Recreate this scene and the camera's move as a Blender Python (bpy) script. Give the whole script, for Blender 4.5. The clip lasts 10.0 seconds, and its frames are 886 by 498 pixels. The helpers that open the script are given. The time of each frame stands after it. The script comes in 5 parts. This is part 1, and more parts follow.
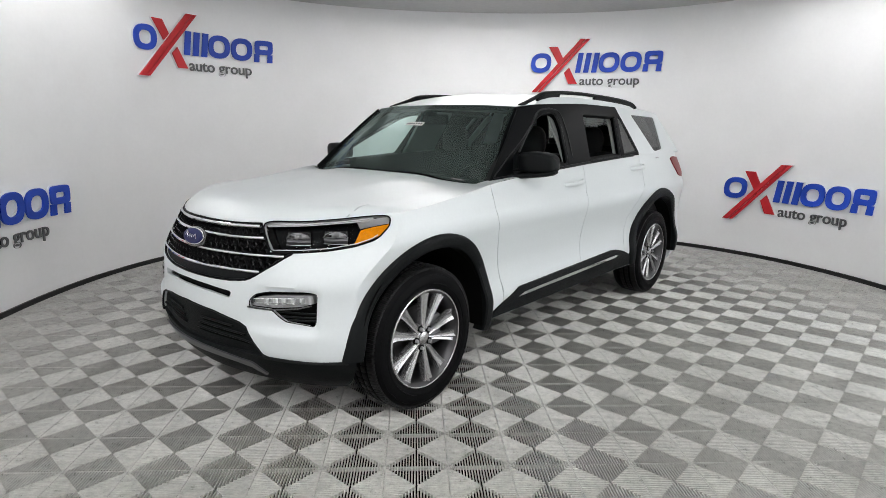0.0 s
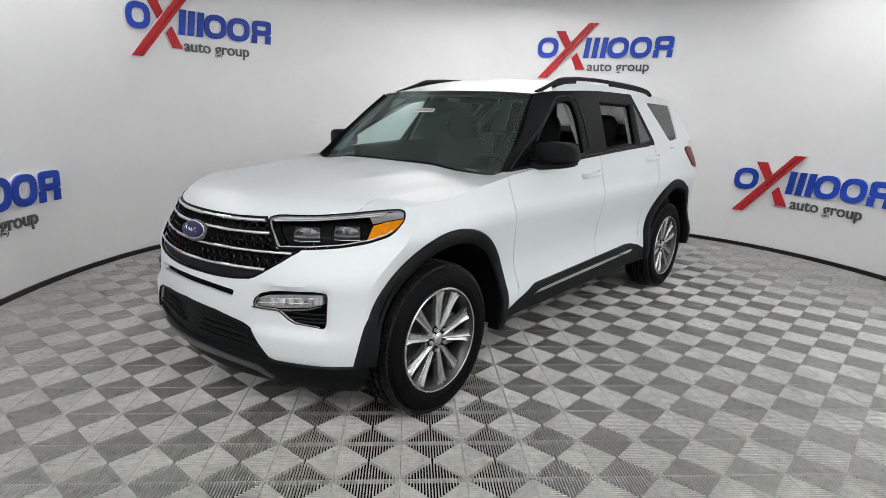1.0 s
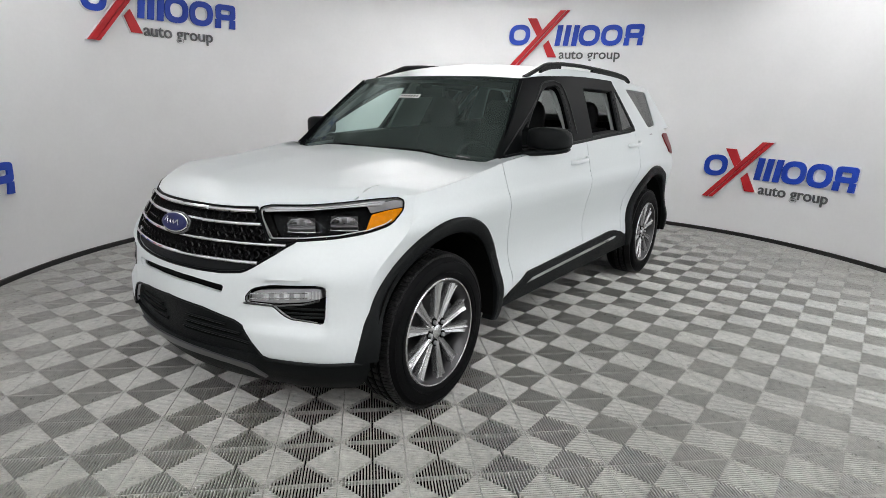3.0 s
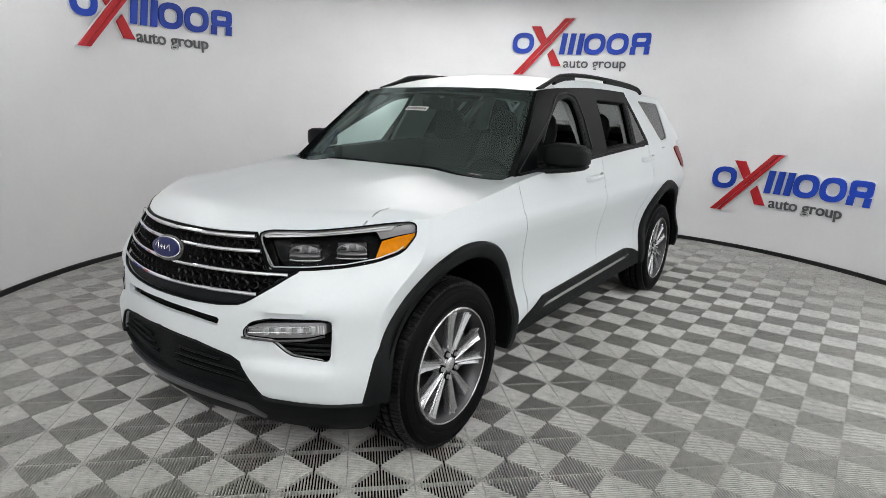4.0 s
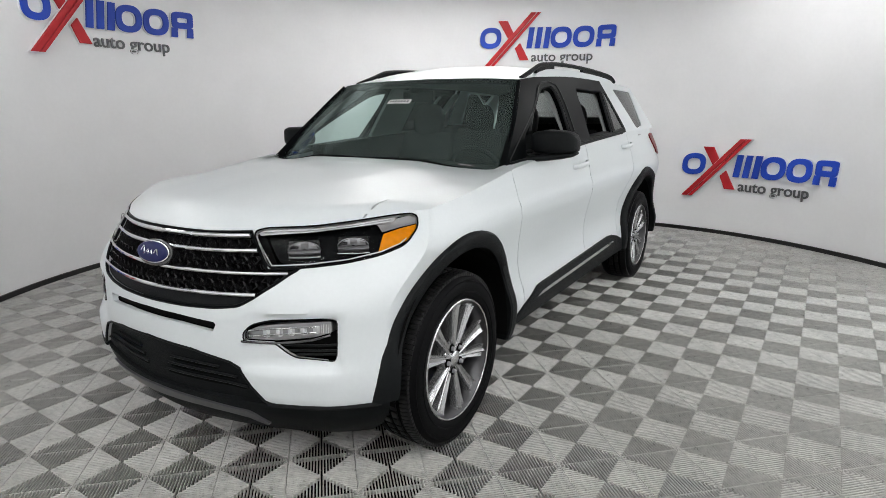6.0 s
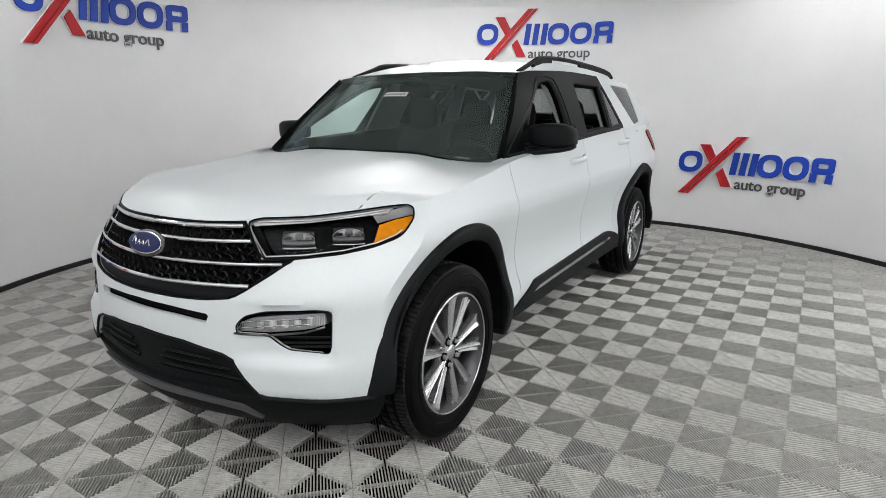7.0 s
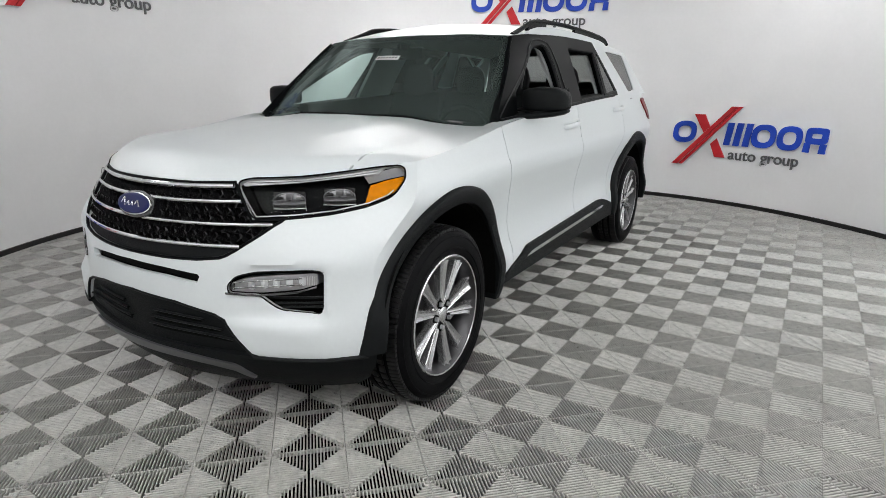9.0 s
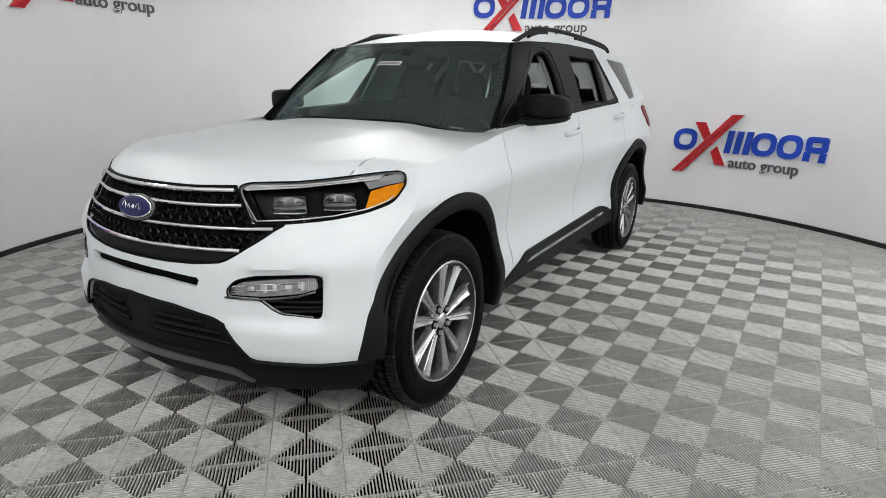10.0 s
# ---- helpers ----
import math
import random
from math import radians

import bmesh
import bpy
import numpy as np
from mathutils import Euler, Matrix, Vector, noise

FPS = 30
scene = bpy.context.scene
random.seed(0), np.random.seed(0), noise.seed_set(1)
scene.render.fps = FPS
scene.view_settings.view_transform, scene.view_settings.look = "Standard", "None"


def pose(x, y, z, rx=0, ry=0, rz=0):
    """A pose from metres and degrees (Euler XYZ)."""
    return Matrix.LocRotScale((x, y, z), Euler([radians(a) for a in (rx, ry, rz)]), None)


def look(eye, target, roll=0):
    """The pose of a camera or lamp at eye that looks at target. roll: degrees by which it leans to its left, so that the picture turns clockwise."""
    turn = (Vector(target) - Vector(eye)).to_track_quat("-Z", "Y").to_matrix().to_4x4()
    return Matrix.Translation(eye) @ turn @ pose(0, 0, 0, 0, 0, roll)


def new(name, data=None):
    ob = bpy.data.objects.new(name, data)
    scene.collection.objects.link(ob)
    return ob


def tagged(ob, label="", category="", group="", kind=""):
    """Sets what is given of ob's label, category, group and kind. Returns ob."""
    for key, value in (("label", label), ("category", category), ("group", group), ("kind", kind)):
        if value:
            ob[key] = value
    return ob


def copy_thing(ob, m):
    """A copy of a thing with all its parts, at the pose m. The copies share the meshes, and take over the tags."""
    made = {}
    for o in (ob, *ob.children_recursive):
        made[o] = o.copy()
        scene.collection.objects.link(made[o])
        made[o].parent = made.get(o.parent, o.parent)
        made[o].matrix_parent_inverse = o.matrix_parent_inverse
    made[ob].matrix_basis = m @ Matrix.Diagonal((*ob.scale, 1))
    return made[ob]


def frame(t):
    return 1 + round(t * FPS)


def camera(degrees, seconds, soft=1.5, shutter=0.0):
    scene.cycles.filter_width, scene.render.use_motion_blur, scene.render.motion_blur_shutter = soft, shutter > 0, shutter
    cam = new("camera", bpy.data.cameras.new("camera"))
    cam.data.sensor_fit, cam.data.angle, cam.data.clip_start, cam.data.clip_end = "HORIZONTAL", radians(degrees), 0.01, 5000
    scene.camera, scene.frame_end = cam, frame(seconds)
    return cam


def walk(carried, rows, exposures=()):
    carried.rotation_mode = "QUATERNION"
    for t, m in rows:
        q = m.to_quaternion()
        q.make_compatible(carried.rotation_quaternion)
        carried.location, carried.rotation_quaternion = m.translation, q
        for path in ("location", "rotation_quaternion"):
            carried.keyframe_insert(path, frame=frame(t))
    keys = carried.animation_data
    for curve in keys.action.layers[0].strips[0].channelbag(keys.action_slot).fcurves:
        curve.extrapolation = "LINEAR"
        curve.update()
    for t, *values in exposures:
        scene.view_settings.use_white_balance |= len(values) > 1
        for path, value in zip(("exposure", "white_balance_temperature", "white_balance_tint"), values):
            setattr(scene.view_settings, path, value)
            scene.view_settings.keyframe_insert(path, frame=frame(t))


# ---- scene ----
cam = camera(75.3, 10.0, soft=0.6)
PATH = [
    (0, (0.128, -2.264, 1.462), (0.225, -0.311, 1.042), 0.8),
    (0.5, (0.102, -2.126, 1.466), (0.158, -0.174, 1.037), 0.8),
    (1, (0.026, -2.074, 1.474), (0.145, -0.134, 1.005), 1.4),
    (1.5, (-0.071, -2.08, 1.481), (0.117, -0.149, 0.995), 1.5),
    (2, (-0.136, -2.083, 1.468), (0.081, -0.153, 0.988), 1.1),
    (2.5, (-0.139, -2.063, 1.424), (0.101, -0.142, 0.923), 1.1),
    (4, (-0.199, -1.748, 1.479), (0.074, 0.175, 1.002), 1.6),
    (4.5, (-0.298, -1.712, 1.475), (0.025, 0.202, 0.995), 0.4),
    (5, (-0.333, -1.683, 1.452), (0.022, 0.225, 0.972), -0.5),
    (6.5, (-0.333, -1.672, 1.405), (0.067, 0.232, 0.94), -0.2),
    (7, (-0.332, -1.658, 1.386), (0.072, 0.243, 0.914), -0.1),
    (7.5, (-0.329, -1.661, 1.367), (0.078, 0.234, 0.872), 0.1),
    (8, (-0.325, -1.66, 1.349), (0.09, 0.232, 0.848), 0.2),
    (8.5, (-0.327, -1.663, 1.334), (0.094, 0.222, 0.815), 0.0),
    (9, (-0.325, -1.671, 1.336), (0.094, 0.204, 0.779), 0.1),
    (9.5, (-0.326, -1.674, 1.34), (0.093, 0.201, 0.784), 0.4),
    (10, (-0.324, -1.673, 1.344), (0.096, 0.206, 0.801), 0.7),
]
EXPOSURES = [(0.0, 0.07), (1.2, 0.0), (10.0, 0.0)]
walk(cam, [(t, look(eye, target, roll)) for t, eye, target, roll in PATH], EXPOSURES)


# ---- world, lights ----
WALL_X, WALL_Y, WALL_A, WALL_B, WALL_N, WALL_TOP = 0.82, 2.0, 3.8, 3.7, 2.3, 2.91
BACK_Y = -4.6
world = bpy.data.worlds.new("world")
scene.world = world
world.use_nodes = True
world.node_tree.nodes["Background"].inputs[0].default_value = (0.9, 0.95, 1.0, 1)
world.node_tree.nodes["Background"].inputs[1].default_value = 0.05
scene.view_settings.exposure = 0.0


# ---- materials ----
def material(name, base, rough=0.5, metal=0.0, coat=0.0, grain=0.0, scale=40.0, bump=0.0, bump_scale=200.0, spec=0.5, coat_rough=0.03, stain=0.0):
    """A procedural surface: base colour, broken up at a coarse and a fine scale, with fine relief."""
    m = bpy.data.materials.new(name)
    m.use_nodes = True
    nodes, links = m.node_tree.nodes, m.node_tree.links
    p = nodes["Principled BSDF"]
    p.inputs["Roughness"].default_value = rough
    p.inputs["Metallic"].default_value = metal
    p.inputs["Coat Weight"].default_value = coat
    p.inputs["Coat Roughness"].default_value = coat_rough
    p.inputs["Specular IOR Level"].default_value = spec
    p.inputs["Base Color"].default_value = (*base, 1)
    coords = nodes.new("ShaderNodeTexCoord")
    if grain or stain:
        fine = nodes.new("ShaderNodeTexNoise")
        fine.inputs["Scale"].default_value = scale
        fine.inputs["Detail"].default_value = 4
        links.new(coords.outputs["Object"], fine.inputs["Vector"])
        coarse = nodes.new("ShaderNodeTexNoise")
        coarse.inputs["Scale"].default_value = scale / 14
        coarse.inputs["Detail"].default_value = 3
        links.new(coords.outputs["Object"], coarse.inputs["Vector"])
        a = nodes.new("ShaderNodeMapRange")
        a.inputs["From Min"].default_value, a.inputs["From Max"].default_value = 0.3, 0.7
        a.inputs["To Min"].default_value, a.inputs["To Max"].default_value = 1 - grain, 1 + grain
        links.new(fine.outputs["Fac"], a.inputs["Value"])
        b = nodes.new("ShaderNodeMapRange")
        b.inputs["From Min"].default_value, b.inputs["From Max"].default_value = 0.3, 0.7
        b.inputs["To Min"].default_value, b.inputs["To Max"].default_value = 1 - stain, 1 + stain
        links.new(coarse.outputs["Fac"], b.inputs["Value"])
        mul = nodes.new("ShaderNodeMath")
        mul.operation = "MULTIPLY"
        links.new(a.outputs[0], mul.inputs[0])
        links.new(b.outputs[0], mul.inputs[1])
        tint = nodes.new("ShaderNodeVectorMath")
        tint.operation = "SCALE"
        tint.inputs[0].default_value = base
        links.new(mul.outputs[0], tint.inputs["Scale"])
        links.new(tint.outputs[0], p.inputs["Base Color"])
    if bump:
        n = nodes.new("ShaderNodeTexNoise")
        n.inputs["Scale"].default_value = bump_scale
        links.new(coords.outputs["Object"], n.inputs["Vector"])
        r = nodes.new("ShaderNodeBump")
        r.inputs["Strength"].default_value = bump
        r.inputs["Distance"].default_value = 0.002
        links.new(n.outputs["Fac"], r.inputs["Height"])
        links.new(r.outputs[0], p.inputs["Normal"])
    return m


def glowing(name, colour, strength):
    m = bpy.data.materials.new(name)
    m.use_nodes = True
    p = m.node_tree.nodes["Principled BSDF"]
    p.inputs["Base Color"].default_value = (0.8, 0.8, 0.8, 1)
    p.inputs["Emission Color"].default_value = (*colour, 1)
    p.inputs["Emission Strength"].default_value = strength
    return m


def glass(name, tint, rough=0.0, through_tint=0.9, ior=1.45, shine_tint=(1, 1, 1), haze=0.0):
    """Thin glazing: clear through, with a real surface gloss."""
    m = bpy.data.materials.new(name)
    m.use_nodes = True
    nodes, links = m.node_tree.nodes, m.node_tree.links
    out = nodes["Material Output"]
    nodes.remove(nodes["Principled BSDF"])
    clear = nodes.new("ShaderNodeBsdfTransparent")
    clear.inputs["Color"].default_value = (*[c * through_tint for c in tint], 1)
    shine = nodes.new("ShaderNodeBsdfGlossy")
    shine.inputs["Roughness"].default_value = rough
    shine.inputs["Color"].default_value = (*shine_tint, 1)
    fresnel = nodes.new("ShaderNodeFresnel")
    fresnel.inputs["IOR"].default_value = ior
    mix = nodes.new("ShaderNodeMixShader")
    links.new(fresnel.outputs[0], mix.inputs[0])
    links.new(clear.outputs[0], mix.inputs[1])
    links.new(shine.outputs[0], mix.inputs[2])
    # greenish diffuse layer imitates the veil of the reflected ceiling
    if haze:
        haze_bsdf = nodes.new("ShaderNodeBsdfDiffuse")
        haze_bsdf.inputs["Color"].default_value = (0.62, 0.78, 0.74, 1)
        coat = nodes.new("ShaderNodeMixShader")
        coat.inputs[0].default_value = haze
        links.new(mix.outputs[0], coat.inputs[1])
        links.new(haze_bsdf.outputs[0], coat.inputs[2])
        mix = coat
    links.new(mix.outputs[0], out.inputs["Surface"])
    return m


def tile_material():
    m = material("tile_plastic", (0.428, 0.423, 0.397), rough=0.34, spec=0.95)
    nodes, links = m.node_tree.nodes, m.node_tree.links
    p = nodes["Principled BSDF"]
    info = nodes.new("ShaderNodeObjectInfo")
    geo = nodes.new("ShaderNodeNewGeometry")
    n1 = nodes.new("ShaderNodeTexNoise")
    n1.inputs["Scale"].default_value = 2.2
    n1.inputs["Detail"].default_value = 8
    n1.inputs["Roughness"].default_value = 0.7
    links.new(geo.outputs["Position"], n1.inputs["Vector"])
    n2 = nodes.new("ShaderNodeTexNoise")
    n2.inputs["Scale"].default_value = 26
    n2.inputs["Detail"].default_value = 6
    n2.inputs["Roughness"].default_value = 0.75
    links.new(geo.outputs["Position"], n2.inputs["Vector"])
    def spread(sock, lo, hi, a=0.3, b=0.7):
        r = nodes.new("ShaderNodeMapRange")
        r.inputs["From Min"].default_value, r.inputs["From Max"].default_value = a, b
        r.inputs["To Min"].default_value, r.inputs["To Max"].default_value = lo, hi
        links.new(sock, r.inputs["Value"])
        return r.outputs[0]
    def times(a, b):
        x = nodes.new("ShaderNodeMath")
        x.operation = "MULTIPLY"
        links.new(a, x.inputs[0])
        links.new(b, x.inputs[1])
        return x.outputs[0]
    f = times(spread(n1.outputs["Fac"], 0.86, 1.12), spread(n2.outputs["Fac"], 0.70, 1.24))
    f = times(f, spread(info.outputs["Random"], 0.94, 1.06, 0, 1))
    tint = nodes.new("ShaderNodeVectorMath")
    tint.operation = "SCALE"
    tint.inputs[0].default_value = (0.428, 0.423, 0.397)
    links.new(f, tint.inputs["Scale"])
    links.new(tint.outputs[0], p.inputs["Base Color"])
    links.new(spread(n2.outputs["Fac"], 0.24, 0.42), p.inputs["Roughness"])
    return m


M_WHITE = material("white_paint", (0.635, 0.668, 0.678), rough=0.36, coat=0.5, coat_rough=0.30, spec=0.3, grain=0.012, scale=900, stain=0.012)
M_TRIM = material("black_moulded_plastic", (0.0065, 0.0075, 0.008), rough=0.5, spec=0.12, bump=0.25, bump_scale=900, grain=0.1, scale=60)
M_GLOSS = material("gloss_black", (0.010, 0.010, 0.011), rough=0.12, coat=0.6)
M_PILLAR = material("satin_black", (0.003, 0.0035, 0.004), rough=0.35, spec=0.04)
M_PIPE = material("light_pipe", (0.70, 0.71, 0.72), rough=0.15, coat=1.0)
M_REFL = material("lamp_reflector", (0.80, 0.81, 0.82), rough=0.28, metal=0.6, grain=0.12, scale=60)
M_BLACK = material("matt_black", (0.004, 0.004, 0.004), rough=0.8, spec=0.08)
M_CHROME = material("bright_chrome", (0.72, 0.73, 0.74), rough=0.09, metal=1.0)
M_SATIN = material("satin_silver", (0.42, 0.42, 0.43), rough=0.33, metal=0.9, grain=0.03, scale=80)
M_ALLOY = material("machined_alloy", (0.56, 0.56, 0.57), rough=0.27, metal=0.85, grain=0.03, scale=60)
M_ALLOY_DARK = material("painted_alloy", (0.22, 0.22, 0.23), rough=0.3, metal=0.8, grain=0.03, scale=60)
# tread rubber lightened to look lit beside the darker sidewall
M_TREAD = material("lit_tread_rubber", (0.009, 0.009, 0.0095), rough=0.45, spec=0.25, grain=0.2, scale=50)
M_RUBBER = material("tyre_rubber", (0.0035, 0.0035, 0.004), rough=0.5, spec=0.06, grain=0.15, scale=50, bump=0.2, bump_scale=500)
M_BARREL = material("cast_alloy_barrel", (0.075, 0.075, 0.078), rough=0.35, metal=0.85, grain=0.05, scale=60)
M_SEAL = material("rubber_seal", (0.022, 0.023, 0.024), rough=0.55, spec=0.2)
M_NUT = material("lug_nut_steel", (0.34, 0.34, 0.35), rough=0.3, metal=0.3)
M_AMBER = material("amber_lens", (0.64, 0.22, 0.002), rough=0.22, coat=0.1, spec=0.3, grain=0.16, scale=60)
M_RED = material("red_lens", (0.16, 0.006, 0.008), rough=0.4, spec=0.3)
M_LENS = glass("clear_lens", (1, 1, 1), through_tint=0.97, ior=1.12)
M_WIND = glass("windscreen_glass", (0.50, 0.66, 0.615), through_tint=1.0, ior=1.22, shine_tint=(0.84, 1.0, 0.96), haze=0.06)
M_PRIV = glass("privacy_glass", (0.16, 0.17, 0.17), through_tint=0.95)
M_TINT = glass("rear_tinted_glass", (0.29, 0.31, 0.30), through_tint=0.95)
M_SEAT = material("black_upholstery", (0.009, 0.009, 0.010), rough=0.65, spec=0.25, bump=0.3, bump_scale=350, grain=0.15, scale=90)
M_INNER = material("grey_headliner", (0.20, 0.205, 0.20), rough=0.85, grain=0.06, scale=60)
M_PALE = material("pale_grey_trim", (0.30, 0.32, 0.31), rough=0.7, grain=0.06, scale=60)
M_BADGE = material("blue_enamel", (0.005, 0.009, 0.075), rough=0.3, spec=0.3)
M_BLUE = material("blue_acrylic", (0.015, 0.062, 0.46), rough=0.45, spec=0.3, grain=0.05, scale=10, stain=0.25)
M_CRIMSON = material("red_acrylic", (0.52, 0.018, 0.025), rough=0.45, spec=0.3, grain=0.05, scale=10, stain=0.12)
M_GREY = material("grey_acrylic", (0.10, 0.10, 0.105), rough=0.4)
M_ACRYL = material("white_acrylic", (0.86, 0.86, 0.87), rough=0.3)
M_WALL = material("white_wall_panel", (0.872, 0.872, 0.876), rough=0.36, grain=0.01, scale=30, stain=0.02, bump=0.05, bump_scale=60)
M_BASE = material("black_base_strip", (0.012, 0.011, 0.011), rough=0.4, grain=0.2, scale=30)
M_CEIL = material("grey_ceiling", (0.56, 0.56, 0.55), rough=0.85, grain=0.04, scale=20)
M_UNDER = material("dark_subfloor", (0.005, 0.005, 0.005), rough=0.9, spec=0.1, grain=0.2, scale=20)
M_TILE = tile_material()
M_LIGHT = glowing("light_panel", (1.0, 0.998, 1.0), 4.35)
# glow of the assumed, unseen door that supplies light from the right
M_SIDE_FILL = glowing("side_fill_pane", (0.94, 0.98, 1.0), 2.2)
M_WALL_FILL = glowing("wall_fill_panel", (1.0, 0.998, 1.0), 0.7)
M_PAPER = material("white_paper", (0.8, 0.8, 0.78), rough=0.6)
M_ROTOR = material("brake_steel", (0.06, 0.06, 0.06), rough=0.4, metal=1.0, grain=0.1, scale=40)


# ---- mesh helpers ----
def mesh_object(name, bm, mat, smooth=True, sharp=38):
    me = bpy.data.meshes.new(name)
    bmesh.ops.recalc_face_normals(bm, faces=bm.faces)
    if smooth:
        for f in bm.faces:
            f.smooth = True
        for e in bm.edges:
            if len(e.link_faces) == 2 and e.calc_face_angle(0) > radians(sharp):
                e.smooth = False
    bm.to_mesh(me)
    bm.free()
    me.materials.append(mat)
    return new(name, me)


def part(name, bm, mat, parent, label="", smooth=True, sharp=38):
    ob = mesh_object(name, bm, mat, smooth, sharp)
    ob.parent = parent
    if label:
        tagged(ob, label)
    return ob


def empty(name, m, label, category, **k):
    ob = new(name)
    ob.matrix_basis = m
    return tagged(ob, label, category, **k)


def grid(bm, rows, wrap=False):
    """Faces over rows of points of equal length. Returns the vertices."""
    vs = [[bm.verts.new(p) for p in row] for row in rows]
    for a, b in zip(vs, vs[1:]):
        n = len(a)
        for i in range(n if wrap else n - 1):
            quad = (a[i], a[(i + 1) % n], b[(i + 1) % n], b[i])
            try:
                bm.faces.new(quad)
            except ValueError:
                pass
    return vs


def prism(bm, loop, shift):
    """A closed prism from a loop of points and a shift vector or function."""
    go = shift if callable(shift) else (lambda p: Vector(p) + Vector(shift))
    a = [bm.verts.new(p) for p in loop]
    b = [bm.verts.new(go(p)) for p in loop]
    bm.faces.new(a)
    bm.faces.new(b[::-1])
    n = len(a)
    for i in range(n):
        bm.faces.new((a[i], b[i], b[(i + 1) % n], a[(i + 1) % n]))


def box(bm, x0, x1, y0, y1, z0, z1, bevel=0.0, m=None):
    made = bmesh.ops.create_cube(bm, size=1)["verts"]
    for v in made:
        v.co = Vector((x0 + (v.co.x + 0.5) * (x1 - x0), y0 + (v.co.y + 0.5) * (y1 - y0), z0 + (v.co.z + 0.5) * (z1 - z0)))
    if bevel:
        es = list({e for v in made for e in v.link_edges})
        made = bmesh.ops.bevel(bm, geom=es, offset=bevel, segments=2, affect="EDGES", profile=0.6)["verts"]
    if m is not None:
        bmesh.ops.transform(bm, matrix=m, verts=[v for v in made if v.is_valid])


def tube(bm, path, radius, sides=8, closed=False, flat=1.0, up=(0, 0, 1)):
    """A tube along a path; radius may be a function of 0..1; flat squeezes it along up."""
    path = [Vector(p) for p in path]
    rows = []
    for i, p in enumerate(path):
        a = path[i - 1] if (i or closed) else path[0]
        b = path[(i + 1) % len(path)] if (i + 1 < len(path) or closed) else path[-1]
        d = (b - a).normalized()
        s = d.cross(Vector(up))
        s = s.normalized() if s.length > 1e-5 else Vector((1, 0, 0))
        n = s.cross(d).normalized()
        r = radius(i / max(1, len(path) - 1)) if callable(radius) else radius
        rows.append([p + r * (math.cos(t) * s + flat * math.sin(t) * n) for t in [2 * math.pi * k / sides for k in range(sides)]])
    vs = grid(bm, rows + ([rows[0]] if closed else []), wrap=True)
    if closed:
        bmesh.ops.remove_doubles(bm, verts=[v for r in vs for v in r], dist=1e-6)
    else:
        for r in (vs[0], vs[-1]):
            try:
                bm.faces.new(r)
            except ValueError:
                pass


def lathe(bm, profile, steps=64, axis="x", arc=(0, 2 * math.pi)):
    """Turn a profile of (radius, along) round the x axis."""
    full = abs(arc[1] - arc[0] - 2 * math.pi) < 1e-6
    rows = []
    for k in range(steps if full else steps + 1):
        t = arc[0] + (arc[1] - arc[0]) * k / steps
        rows.append([(h, r * math.cos(t), r * math.sin(t)) for r, h in profile])
    if full:
        rows.append(rows[0])
    vs = grid(bm, rows)
    if full:
        bmesh.ops.remove_doubles(bm, verts=list(bm.verts), dist=1e-6)


def smooth01(a, b, x):
    t = min(1.0, max(0.0, (x - a) / (b - a)))
    return t * t * (3 - 2 * t)


def curve(keys, x):
    """A smooth curve through (x, value) keys."""
    xs = [k[0] for k in keys]
    if x <= xs[0]:
        return keys[0][1]
    if x >= xs[-1]:
        return keys[-1][1]
    i = next(n for n in range(len(xs) - 1) if xs[n] <= x <= xs[n + 1])
    def slope(n):
        if n == 0 or n == len(xs) - 1:
            a, b = (0, 1) if n == 0 else (-2, -1)
            return (keys[b][1] - keys[a][1]) / (keys[b][0] - keys[a][0])
        l = (keys[n][1] - keys[n - 1][1]) / (xs[n] - xs[n - 1])
        r = (keys[n + 1][1] - keys[n][1]) / (xs[n + 1] - xs[n])
        return 0.0 if l * r <= 0 else 2 * l * r / (l + r)
    h = xs[i + 1] - xs[i]
    t = (x - xs[i]) / h
    a, b = keys[i][1], keys[i + 1][1]
    return (2 * t**3 - 3 * t**2 + 1) * a + (t**3 - 2 * t**2 + t) * h * slope(i) + (3 * t**2 - 2 * t**3) * b + (t**3 - t**2) * h * slope(i + 1)


def rounded(points, r, steps=4):
    """Round the corners of a closed 2D polygon."""
    out, n = [], len(points)
    for i in range(n):
        p, a, b = Vector(points[i]), Vector(points[i - 1]), Vector(points[(i + 1) % n])
        q = min(r, 0.45 * (a - p).length, 0.45 * (b - p).length)
        s, e = p + (a - p).normalized() * q, p + (b - p).normalized() * q
        for k in range(steps + 1):
            t = k / steps
            out.append(tuple((1 - t) ** 2 * s + 2 * t * (1 - t) * p + t * t * e))
    return out


def inside(poly, x, y):
    hit, j = False, len(poly) - 1
    for i in range(len(poly)):
        (xi, yi), (xj, yj) = poly[i], poly[j]
        if (yi > y) != (yj > y) and x < (xj - xi) * (y - yi) / (yj - yi) + xi:
            hit = not hit
        j = i
    return hit


